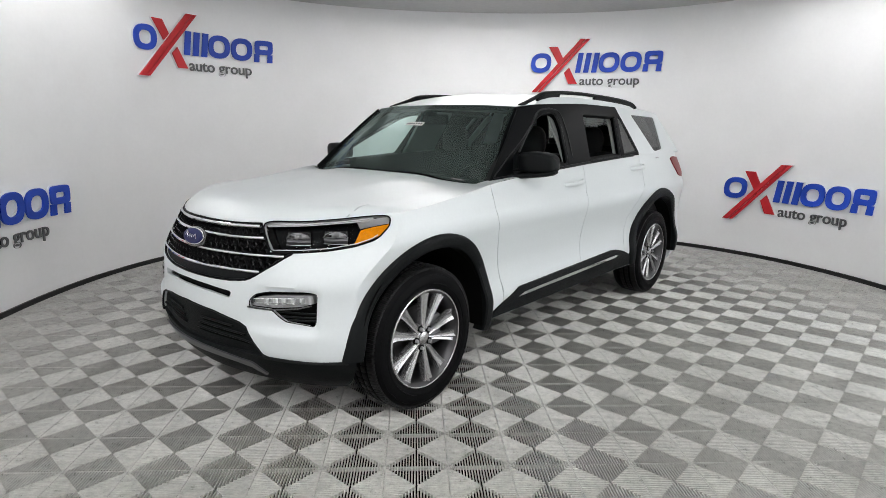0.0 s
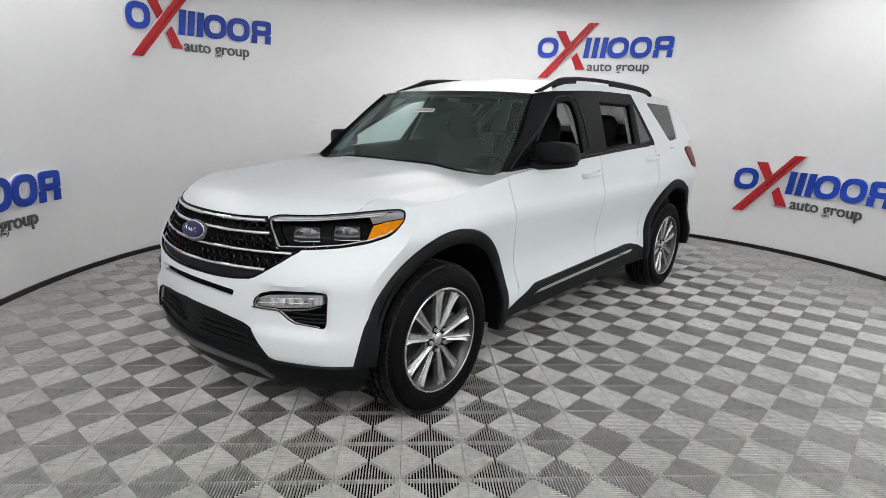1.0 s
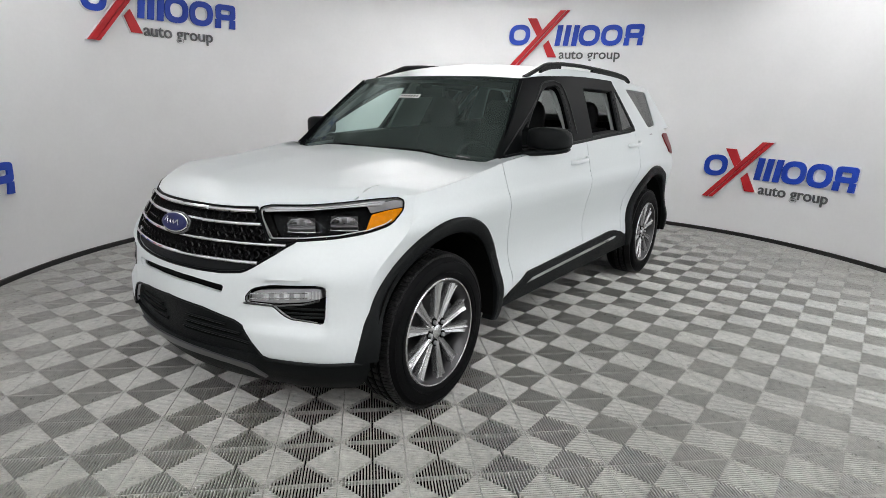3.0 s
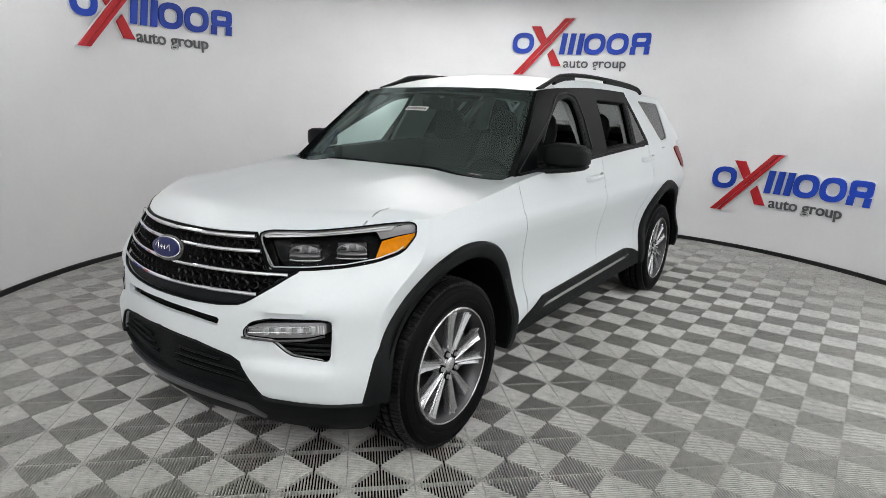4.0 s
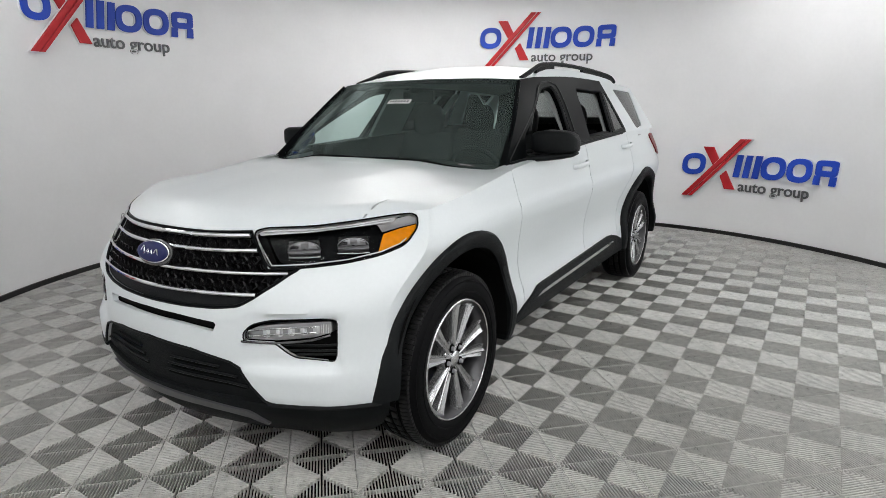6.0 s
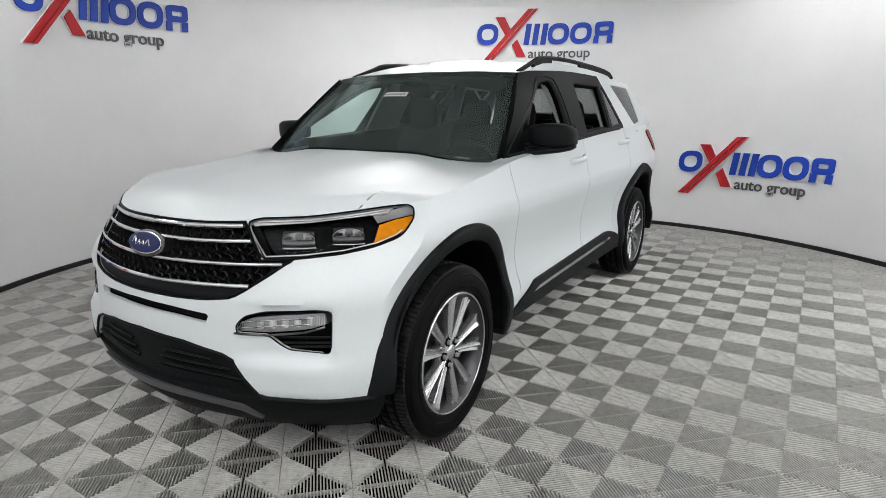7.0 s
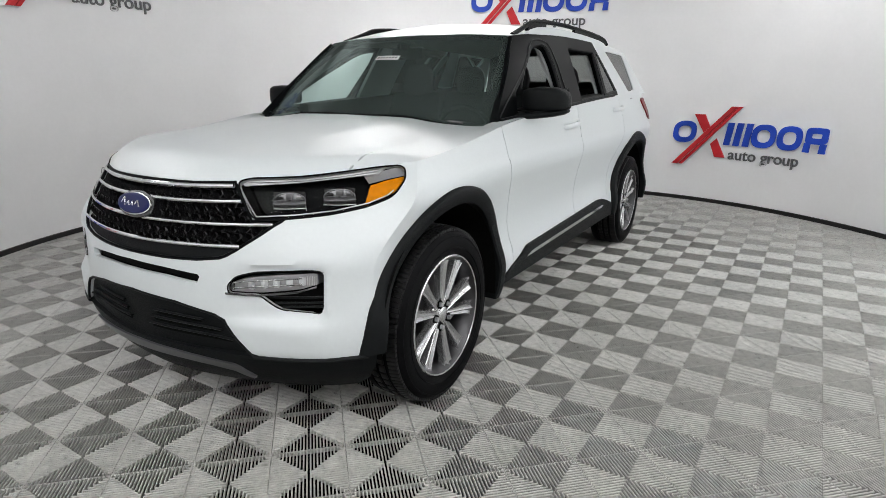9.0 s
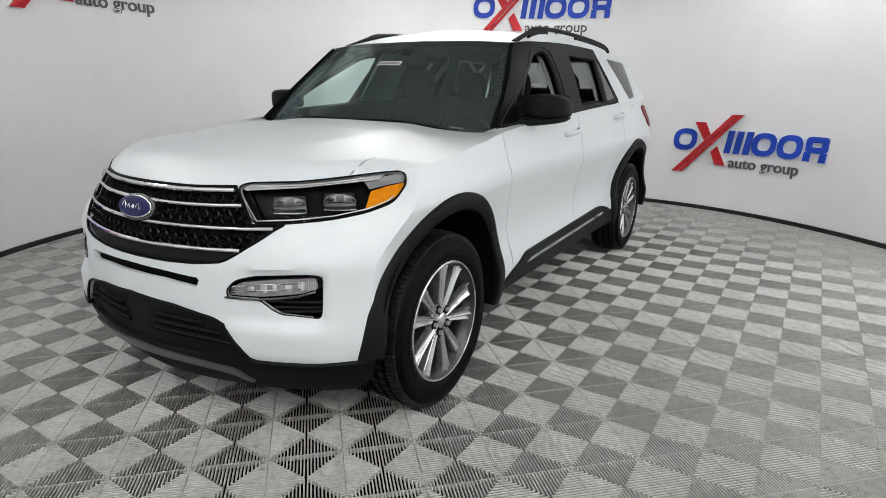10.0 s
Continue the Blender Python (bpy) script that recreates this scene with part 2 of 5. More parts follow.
def slice_line(bm, a, b, axes, where):
    """Cut the faces that where() picks along the line a-b, seen along the third axis."""
    i, j = axes
    n = Vector((0, 0, 0))
    n[i], n[j] = -(b[1] - a[1]), b[0] - a[0]
    if n.length < 1e-9:
        return
    co = Vector((0, 0, 0))
    co[i], co[j] = a
    lo = [min(a[k], b[k]) - 0.002 for k in (0, 1)]
    hi = [max(a[k], b[k]) + 0.002 for k in (0, 1)]
    fs = []
    for f in bm.faces:
        c = f.calc_center_median()
        if not where(c):
            continue
        us, ws = [v.co[i] for v in f.verts], [v.co[j] for v in f.verts]
        if max(us) < lo[0] or min(us) > hi[0] or max(ws) < lo[1] or min(ws) > hi[1]:
            continue
        fs.append(f)
    geom = list({v for f in fs for v in f.verts}) + list({e for f in fs for e in f.edges}) + fs
    if geom:
        bmesh.ops.bisect_plane(bm, geom=geom, dist=1e-5, plane_co=co, plane_no=n.normalized())


def cut_hole(bm, poly, axes, where):
    """Cut an opening with clean edges; poly in the two axes. Returns nothing."""
    for a, b in zip(poly, poly[1:] + poly[:1]):
        slice_line(bm, a, b, axes, where)
    i, j = axes
    gone = [f for f in bm.faces if where(f.calc_center_median()) and inside(poly, f.calc_center_median()[i], f.calc_center_median()[j])]
    bmesh.ops.delete(bm, geom=gone, context="FACES")


def lip(bm, depth, pick=None):
    """Turn the open edges inwards, to give the sheet a visible thickness."""
    bm.normal_update()
    es = [e for e in bm.edges if e.is_boundary and (pick is None or pick((e.verts[0].co + e.verts[1].co) / 2))]
    if not es:
        return
    norm = {}
    for e in es:
        for v in e.verts:
            norm[v.co.to_tuple(5)] = v.normal.copy()
    made = bmesh.ops.extrude_edge_only(bm, edges=es)["geom"]
    for v in made:
        if isinstance(v, bmesh.types.BMVert):
            v.co -= norm.get(v.co.to_tuple(5), Vector((0, 0, 0))) * depth


def mirrored(bm):
    """Add the mirror image across x = 0 and weld the seam."""
    made = bmesh.ops.duplicate(bm, geom=list(bm.verts) + list(bm.edges) + list(bm.faces))["geom"]
    vs = [v for v in made if isinstance(v, bmesh.types.BMVert)]
    for v in vs:
        v.co.x = -v.co.x
    bmesh.ops.reverse_faces(bm, faces=[f for f in made if isinstance(f, bmesh.types.BMFace)])
    bmesh.ops.remove_doubles(bm, verts=[v for v in bm.verts if abs(v.co.x) < 1e-4], dist=1e-4)


def flipped(bm):
    other = bm.copy()
    for v in other.verts:
        v.co.x = -v.co.x
    bmesh.ops.reverse_faces(other, faces=list(other.faces))
    return other


# ---- the room ----
def wall_curve(steps=160):
    """The wall's plan: straight sides behind the camera, a rounded end ahead."""
    pts = [(WALL_X - WALL_A, BACK_Y + (WALL_Y - BACK_Y) * k / 24) for k in range(24)]
    for k in range(steps + 1):
        t = math.pi - math.pi * k / steps
        c, s = math.cos(t), math.sin(t)
        pts.append((WALL_X + WALL_A * math.copysign(abs(c) ** (2 / WALL_N), c), WALL_Y + WALL_B * abs(s) ** (2 / WALL_N)))
    pts += [(WALL_X + WALL_A, WALL_Y + (BACK_Y - WALL_Y) * k / 24) for k in range(1, 25)]
    out = [pts[0]]
    for p in pts[1:]:
        if math.dist(p, out[-1]) > 0.004:
            out.append(p)
    return out


CURVE = wall_curve()
ALONG = [0.0]
for a, b in zip(CURVE, CURVE[1:]):
    ALONG.append(ALONG[-1] + math.dist(a, b))


def wall_at(s, out=0.0):
    """The plan point at a distance s along the wall, off it into the room by out, and the wall's inward normal."""
    i = max(0, min(len(ALONG) - 2, int(np.searchsorted(ALONG, s)) - 1))
    t = (s - ALONG[i]) / (ALONG[i + 1] - ALONG[i])
    a, b = Vector(CURVE[i]), Vector(CURVE[i + 1])
    d = (b - a).normalized()
    n = Vector((d.y, -d.x))
    return a + (b - a) * t + n * out, n


def wall_place(x, y):
    """The distance along the wall of the point nearest to (x, y)."""
    return ALONG[min(range(len(CURVE)), key=lambda i: math.dist(CURVE[i], (x, y)))]


def band(z0, z1, thick, out=0.0):
    """A band of wall from z0 to z1 that follows the plan."""
    bm = bmesh.new()
    rows = []
    for i in range(len(CURVE)):
        p, n = wall_at(ALONG[i] + 1e-6 if i == 0 else ALONG[i], out)
        q = p - n * thick
        rows.append([(p.x, p.y, z0), (p.x, p.y, z1), (q.x, q.y, z1), (q.x, q.y, z0)])
    vs = grid(bm, rows, wrap=True)
    bm.faces.new(vs[0])
    bm.faces.new(vs[-1])
    return bm


tagged(mesh_object("wall_curved", band(-0.02, WALL_TOP, 0.12), M_WALL), "curved smooth white studio wall panel", "wall", kind="structure")
tagged(mesh_object("baseboard", band(0.0, 0.042, 0.02, 0.018), M_BASE), "black base strip along the curved white wall", "baseboard", kind="structure")
bm = bmesh.new()
box(bm, WALL_X - WALL_A - 0.12, WALL_X + WALL_A + 0.12, BACK_Y - 0.14, BACK_Y - 0.005, -0.02, WALL_TOP)
tagged(mesh_object("wall_back", bm, M_WALL, smooth=False), "plain white studio wall behind the entrance", "wall", kind="structure")

def build_ceiling():
    bm = bmesh.new()
    loop = [(x, y, WALL_TOP) for x, y in CURVE]
    f = bm.faces.new([bm.verts.new(p) for p in loop])
    made = bmesh.ops.extrude_face_region(bm, geom=[f])["geom"]
    for v in made:
        if isinstance(v, bmesh.types.BMVert):
            v.co.z += 0.1
    tagged(mesh_object("ceiling", bm, M_CEIL, smooth=False), "flat grey studio ceiling", "ceiling", kind="structure")
    # main light: assumed panels added above and behind the camera, never in view
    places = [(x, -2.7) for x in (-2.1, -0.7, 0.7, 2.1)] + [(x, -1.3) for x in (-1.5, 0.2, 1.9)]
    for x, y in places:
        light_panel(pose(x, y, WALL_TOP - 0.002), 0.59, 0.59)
    # small panel added to brighten the right wall
    light_panel(pose(3.4, 0.5, WALL_TOP - 0.002), 0.45, 0.36)
    # unseen strips added near the walls to wash them with light
    for first, last, count, half_x, half_y, off in (
        (wall_place(-3, -1.5), wall_place(-2.75, 3.5), 5, 0.52, 0.18, 0.36),
        (wall_place(4.2, 4.1), wall_place(4.6, -2.0), 6, 0.50, 0.22, 0.62),
        (wall_place(-0.4, 5.5), wall_place(2.6, 5.3), 5, 0.38, 0.31, 1.45),
    ):
        for k in range(count):
            p, n = wall_at(first + (last - first) * (k + 0.5) / count, off)
            light_panel(pose(p.x, p.y, WALL_TOP - 0.002, 0, 0, math.degrees(math.atan2(n.y, n.x)) - 90), half_x, half_y)
    # wide dim panels added only to lift the left back wall
    first, last = wall_place(-2.55, 3.6), wall_place(-0.5, 5.3)
    for k in range(2):
        p, n = wall_at(first + (last - first) * (k + 0.5) / 2, 1.35)
        light_panel(pose(p.x, p.y, WALL_TOP - 0.002, 0, 0, math.degrees(math.atan2(n.y, n.x)) - 90), 0.52, 0.46, M_WALL_FILL)


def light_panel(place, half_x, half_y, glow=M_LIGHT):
    lamp = empty("light_panel", place, "flat white ceiling light panel, switched on, assumed out of view", "ceiling light", group="white ceiling lights")
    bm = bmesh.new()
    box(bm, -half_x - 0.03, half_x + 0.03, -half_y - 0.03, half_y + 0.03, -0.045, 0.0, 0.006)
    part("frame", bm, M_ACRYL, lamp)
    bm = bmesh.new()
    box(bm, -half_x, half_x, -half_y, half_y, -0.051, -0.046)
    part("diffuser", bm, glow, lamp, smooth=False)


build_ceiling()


def build_side_fill():
    """An unseen glazed door added in the straight wall; its panes glow to light from the right."""
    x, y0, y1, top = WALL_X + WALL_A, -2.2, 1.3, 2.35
    door = empty("door_1", pose(x - 0.004, (y0 + y1) / 2, 0), "added white-framed glowing door, out of view, lighting from the right", "door", kind="structure")
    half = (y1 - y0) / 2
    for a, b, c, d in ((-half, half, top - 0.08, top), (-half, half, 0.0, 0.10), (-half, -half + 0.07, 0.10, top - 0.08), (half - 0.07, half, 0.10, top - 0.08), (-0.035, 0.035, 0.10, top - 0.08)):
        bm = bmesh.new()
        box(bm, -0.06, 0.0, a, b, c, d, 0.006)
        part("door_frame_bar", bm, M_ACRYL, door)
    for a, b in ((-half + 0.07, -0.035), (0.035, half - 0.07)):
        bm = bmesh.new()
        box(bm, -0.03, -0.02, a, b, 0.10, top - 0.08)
        part("pane", bm, M_SIDE_FILL, door, smooth=False)


build_side_fill()

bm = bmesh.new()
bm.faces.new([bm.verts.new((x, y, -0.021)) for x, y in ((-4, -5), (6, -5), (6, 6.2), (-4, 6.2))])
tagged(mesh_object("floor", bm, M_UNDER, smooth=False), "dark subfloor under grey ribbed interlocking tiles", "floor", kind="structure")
FLOOR = bpy.data.objects["floor"]


# ---- the car ----
CAR = empty("car", pose(-0.487, 1.203, 0, 0, 0, -44.08) @ Matrix.Diagonal((1, 0.976, 1, 1)), "white family utility car, black cladding, side windows down, on ribbed floor", "car")
HUB_Z, FRONT_AXLE, REAR_AXLE = 0.39, 0.0, 3.025
SIDE = [(0.20, 0.850), (0.28, 0.898), (0.36, 0.918), (0.44, 0.923), (0.50, 0.914), (0.56, 0.899), (0.64, 0.892), (0.74, 0.903), (0.84, 0.925), (0.92, 0.941), (0.955, 0.941), (0.99, 0.929), (1.08, 0.908), (1.145, 0.893), (1.22, 0.872), (1.30, 0.850)]
NOSE = [(0.20, -0.70), (0.28, -0.775), (0.36, -0.812), (0.45, -0.815), (0.55, -0.818), (0.66, -0.812), (0.75, -0.796), (0.88, -0.742), (0.97, -0.702), (1.02, -0.672), (1.06, -0.645)]
BELT = [(-0.2, 1.046), (0.0, 1.060), (0.35, 1.105), (0.66, 1.146), (1.65, 1.203), (2.7, 1.243), (3.2, 1.252), (4.2, 1.252)]
BROW = [(0.0, 0.994), (0.25, 0.993), (0.41, 1.001), (0.55, 1.012), (0.70, 1.025), (0.85, 1.044), (0.95, 1.050)]
EAVE = [(1.15, 1.586), (1.5, 1.617), (2.2, 1.640), (2.7, 1.634), (3.4, 1.610), (3.85, 1.580)]
PILLAR_FOOT, PILLAR_HEAD, TAIL_END = 0.66, 1.19, 3.58


def side_x(z, y):
    x = curve(SIDE, z)
    if y > 3.1:
        x -= 0.04 * ((y - 3.1) / 0.8) ** 2
    if y > 2.3:
        x += 0.022 * smooth01(2.3, 3.0, y) * (1 - smooth01(1.05, 1.22, z))
    return x - 0.035 * smooth01(0.88, 1.05, z) * smooth01(0.55, -0.3, y) if y < 0.55 else x


def nose_terms(z):
    k = smooth01(0.70, 1.03, z)
    w = side_x(z, -0.2)
    return curve(NOSE, z), 0.275 + 0.260 * k, 1.8 + 0.5 * k, 0.10 * (1 - k), w


def front_base(x, z):
    yf, a, p, b, w = nose_terms(z)
    u = min(1.0, abs(x) / w)
    return yf + a * u**p + b * u**10


def front_y(x, z):
    """The nose, with the shallow pocket round the fog lamp."""
    pocket = smooth01(0.44, 0.58, abs(x)) * (1 - smooth01(0.762, 0.792, abs(x))) * smooth01(0.492, 0.545, z) * (1 - smooth01(0.700, 0.725, z))
    ledge = (1 - smooth01(0.494, 0.538, z)) * smooth01(0.36, 0.50, abs(x)) * (1 - smooth01(0.76, 0.86, abs(x))) * smooth01(0.36, 0.40, z)
    return front_base(x, z) + 0.020 * pocket - 0.014 * ledge


def corner_y(z):
    yf, a, p, b, w = nose_terms(z)
    return yf + a + b


def body_x(y, z):
    """Half the width of the lower body at a length and a height."""
    if y >= corner_y(z):
        return side_x(z, y)
    lo, hi = 0.0, nose_terms(z)[4]
    for _ in range(30):
        m = (lo + hi) / 2
        if front_base(m, z) < y:
            lo = m
        else:
            hi = m
    return lo


NF, NS, NR = 40, 84, 14


def plan(i, z):
    """Point i of the body's half outline at a height."""
    if i <= NF:
        u = 1 - (1 - i / NF) ** 1.5
        x = nose_terms(z)[4] * u
        return x, front_y(x, z)
    if i <= NF + NS:
        t = (i - NF) / NS
        y = corner_y(z) + (3.34 - corner_y(z)) * t
        return side_x(z, y), y
    t = (i - NF - NS) / NR
    w = side_x(z, 3.34)
    back = 4.14 - 0.35 * max(0.0, z - 0.75)
    return w * max(0.0, math.cos(t * math.pi / 2)) ** 0.28, 3.34 + (back - 3.34) * math.sin(t * math.pi / 2) ** 0.9


def rim_z(i):
    x, y = plan(i, 1.03)
    if i <= NF:
        return curve(BROW, x)
    return max(curve(BROW, x) if y < -0.2 else 0, curve(BELT, y))


def shell():
    bm = bmesh.new()
    rows = []
    n = 44
    for r in range(n + 1):
        row = []
        for i in range(NF + NS + NR + 1):
            top = rim_z(i)
            z = 0.215 + (top - 0.215) * r / n
            x, y = plan(i, z)
            row.append((x, y, z))
        rows.append(row)
    grid(bm, rows)
    return bm


def top_edge(i):
    z = rim_z(i)
    return Vector((*plan(i, z), z))


def coons(c0, c1, d0, d1, n, m):
    """A patch between the curves c0 (v=0), c1 (v=1) along u, d0 (u=0), d1 (u=1) along v."""
    rows = []
    for j in range(m + 1):
        v = j / m
        row = []
        for i in range(n + 1):
            u = i / n
            p = (1 - v) * c0(u) + v * c1(u) + (1 - u) * d0(v) + u * d1(v)
            p -= (1 - u) * (1 - v) * c0(0) + u * (1 - v) * c0(1) + (1 - u) * v * c1(0) + u * v * c1(1)
            row.append(p)
        rows.append(row)
    return rows


def edge_between(i0, i1):
    def at(t):
        s = i0 + (i1 - i0) * t
        k = min(int(s), i1 - 1)
        return top_edge(k).lerp(top_edge(k + 1), s - k)
    return at


FENDER_END = NF + next(k for k in range(NS) if plan(NF + k, 1.1)[1] > PILLAR_FOOT)
FENDER_TOP = top_edge(FENDER_END)


def cowl(u):
    return Vector((FENDER_TOP.x * u, curve([(0, 0.50), (0.6, 0.56), (0.82, 0.62), (1, FENDER_TOP.y)], u), curve([(0, 1.170), (0.4, 1.163), (0.62, 1.140), (0.82, 1.128), (1, FENDER_TOP.z)], u)))


def hood_centre(v):
    y = top_edge(0).y + (cowl(0).y - top_edge(0).y) * v
    return Vector((0, y, curve([(0, top_edge(0).z), (0.03, 1.022), (0.09, 1.045), (0.22, 1.072), (0.5, 1.115), (0.8, 1.150), (1, 1.170)], v)))


def hood_rows():
    front, edge = edge_between(0, NF), edge_between(NF, FENDER_END)
    rows = coons(front, cowl, hood_centre, edge, 46, 44)
    for j, row in enumerate(rows):
        v = j / 44
        for p in row:
            p.z += 0.015 * (1 - smooth01(0.46, 0.70, abs(p.x) + 0.10 * (1 - v))) * math.sin(math.pi * min(1, v * 1.15)) ** 0.5 if 0 < v < 0.87 else 0
            # the leading edge rolls over all along the brow
            s = smooth01(0.0, 0.10, v)
            p.z += 0.028 * s * (1 - v) * smooth01(1.0, 0.80, abs(p.x) / 0.9)
    return rows


def eave(y):
    zb = curve(BELT, y)
    z = curve(EAVE, y)
    return Vector((side_x(zb, y) - 0.57 * (z - zb), y, z))


def sail(y):
    """How far the foot of the front pillar stands in from the shoulder."""
    return 0.060 * smooth01(1.20, PILLAR_FOOT, y)


def glass_x(y, z):
    zb = curve(BELT, y)
    d = max(0.0, z - zb)
    inset = sail(y) * max(0.0, 1 - d / max(0.05, curve(EAVE, max(y, PILLAR_HEAD)) - zb))
    return side_x(zb, y) - inset - 0.57 * d + 0.10 * d * max(0.0, curve(EAVE, y) - z)


def cabin_side():
    bm = bmesh.new()
    rows = []
    for j in range(25):
        t = j / 24
        row = []
        for i in range(89):
            w = i / 88
            y0, y1 = PILLAR_FOOT + (PILLAR_HEAD - PILLAR_FOOT) * t, 3.76 + (TAIL_END - 3.76) * t
            y = y0 + (y1 - y0) * w
            z = curve(BELT, y) + (curve(EAVE, y) - curve(BELT, y)) * t
            row.append((glass_x(y, z), y, z))
        rows.append(row)
    grid(bm, rows)
    return bm


def header(u):
    e = eave(PILLAR_HEAD)
    return Vector((e.x * u, curve([(0, 1.10), (0.6, 1.125), (1, e.y)], u), curve([(0, 1.606), (0.6, 1.602), (1, e.z)], u)))


def roof_back(u):
    e = eave(TAIL_END)
    return Vector((e.x * u, TAIL_END, curve([(0, 1.63), (0.7, 1.62), (1, e.z)], u)))


def roof_centre(v):
    y = header(0).y + (TAIL_END - header(0).y) * v
    return Vector((0, y, curve([(0, 1.606), (0.05, 1.654), (0.13, 1.694), (0.26, 1.716), (0.5, 1.714), (0.8, 1.682), (1, 1.63)], v)))


def roof_rows():
    rows = coons(header, roof_back, roof_centre, lambda v: eave(PILLAR_HEAD + (TAIL_END - PILLAR_HEAD) * v), 36, 60)
    for row in rows:
        for k, p in enumerate(row):
            u = k / 36
            p.z += 0.056 * (u - u ** 4) * smooth01(1.10, 1.7, p.y)
    return rows


def screen_rows(inset=0.0):
    lo = lambda u: cowl(0.985 * u) + Vector((-0.056 * u ** 3, 0.02, -0.012 - 0.012 * u ** 3))
    a, b = lo(1), header(1)
    rows = coons(lo, header, lambda v: lo(0).lerp(header(0), v), lambda v: a.lerp(b, v), 30, 30)
    for j, row in enumerate(rows):
        v = j / 30
        for k, p in enumerate(row):
            u = k / 30
            bulge = 0.035 * math.sin(math.pi * v) * (1 - 0.5 * u * u)
            p += Vector((0, -0.55, 0.8)) * bulge
    return rows


def front_patch(poly, offset, cell=0.02):
    """A sheet over the nose inside a polygon of (x, z), set out from the body by offset."""
    return patch(poly, cell, lambda a, b: (a, front_y(a, b) - offset, b))


def side_patch(poly, offset, cell=0.03, x=None):
    """A sheet over the flank inside a polygon of (y, z)."""
    f = x or body_x
    return patch(poly, cell, lambda a, b: (f(a, b) + offset, a, b))


def patch(poly, cell, place):
    bm = bmesh.new()
    us, ws = [p[0] for p in poly], [p[1] for p in poly]
    nu, nw = max(2, math.ceil((max(us) - min(us)) / cell)), max(2, math.ceil((max(ws) - min(ws)) / cell))
    rows = [[(min(us) - 1e-4 + (max(us) - min(us) + 2e-4) * i / nu, min(ws) - 1e-4 + (max(ws) - min(ws) + 2e-4) * j / nw, 0) for i in range(nu + 1)] for j in range(nw + 1)]
    grid(bm, rows)
    for a, b in zip(poly, poly[1:] + poly[:1]):
        slice_line(bm, a, b, (0, 1), lambda c: True)
    gone = [f for f in bm.faces if not inside(poly, f.calc_center_median().x, f.calc_center_median().y)]
    bmesh.ops.delete(bm, geom=gone, context="FACES")
    for v in bm.verts:
        v.co = Vector(place(v.co.x, v.co.y))
    bm.normal_update()
    return bm


def thicken(bm, d, axis=None):
    """Give a sheet a back, set in by d along the axis."""
    axis = Vector(axis)
    fs = list(bm.faces)
    made = bmesh.ops.extrude_face_region(bm, geom=fs)["geom"]
    top = {v for v in made if isinstance(v, bmesh.types.BMVert)}
    for v in bm.verts:
        if v not in top:
            v.co += axis * d
    return bm


def front_line(points, offset, steps=6):
    """A path over the nose through (x, z) points."""
    out = []
    for a, b in zip(points, points[1:]):
        for k in range(steps):
            x, z = a[0] + (b[0] - a[0]) * k / steps, a[1] + (b[1] - a[1]) * k / steps
            out.append((x, front_y(x, z) - offset, z))
    x, z = points[-1]
    return out + [(x, front_y(x, z) - offset, z)]


def pair(name, bm, mat, parent=None, label="", **k):
    """A part on either side of the car."""
    other = flipped(bm)
    a = part(name, bm, mat, parent or CAR, label, **k)
    b = part(name, other, mat, parent or CAR, label, **k)
    return a, b


# outlines on the nose, half of each, as (x, z)
GRILLE = [(-0.01, 0.984), (0.25, 0.984), (0.405, 0.990), (0.455, 0.930), (0.504, 0.864), (0.610, 0.870), (0.585, 0.852), (0.548, 0.818), (0.484, 0.769), (0.45, 0.748), (0.425, 0.738), (0.333, 0.726), (0.2, 0.721), (-0.01, 0.721)]
LAMP = rounded([(0.415, 0.992), (0.45, 1.004), (0.60, 1.008), (0.70, 1.020), (0.79, 1.033), (0.838, 1.036), (0.856, 1.026), (0.878, 0.985), (0.880, 0.950), (0.872, 0.932), (0.828, 0.907), (0.745, 0.887), (0.635, 0.874), (0.51, 0.867), (0.462, 0.925)], 0.03, 3)
SLOT = [(-0.01, 0.690), (0.18, 0.684), (0.340, 0.673), (0.348, 0.664), (0.337, 0.640), (0.326, 0.638), (0.18, 0.650), (-0.01, 0.653)]
INTAKE = [(-0.01, 0.570), (0.23, 0.556), (0.40, 0.527), (0.444, 0.510), (0.488, 0.449), (0.537, 0.392), (0.570, 0.378), (-0.01, 0.378)]
FOG = rounded([(0.456, 0.642), (0.486, 0.676), (0.558, 0.696), (0.725, 0.710), (0.766, 0.704), (0.766, 0.546), (0.637, 0.558), (0.608, 0.572), (0.559, 0.608), (0.458, 0.612)], 0.016, 3)
VALANCE_Z = 0.378
ARCHES = [(0.045, 0.500, 0.547), (3.07, 0.515, 0.568)]
CLAD = [(0.52, 0.345), (0.60, 0.375), (0.70, 0.415), (0.80, 0.445), (0.895, 0.482), (1.12, 0.487), (2.22, 0.512), (2.33, 0.503), (2.43, 0.48), (2.53, 0.44), (2.56, 0.345)]


def arch_point(cy, r, t):
    """A point of a wheel arch in (y, z); the front arch leans back, the rear one is steeper in front."""
    c, s = math.cos(t), math.sin(t)
    lean = 0.058 if cy < 1 else 0.0
    if cy > 1 and c < 0:
        c *= 0.90
    return cy + r * c + lean * max(0.0, s), 0.385 + r * s * (1 - 0.7 * lean if s > 0 else 1)


def ring(cy, r, n=40):
    return [arch_point(cy, r, 2 * math.pi * k / n) for k in range(n)]


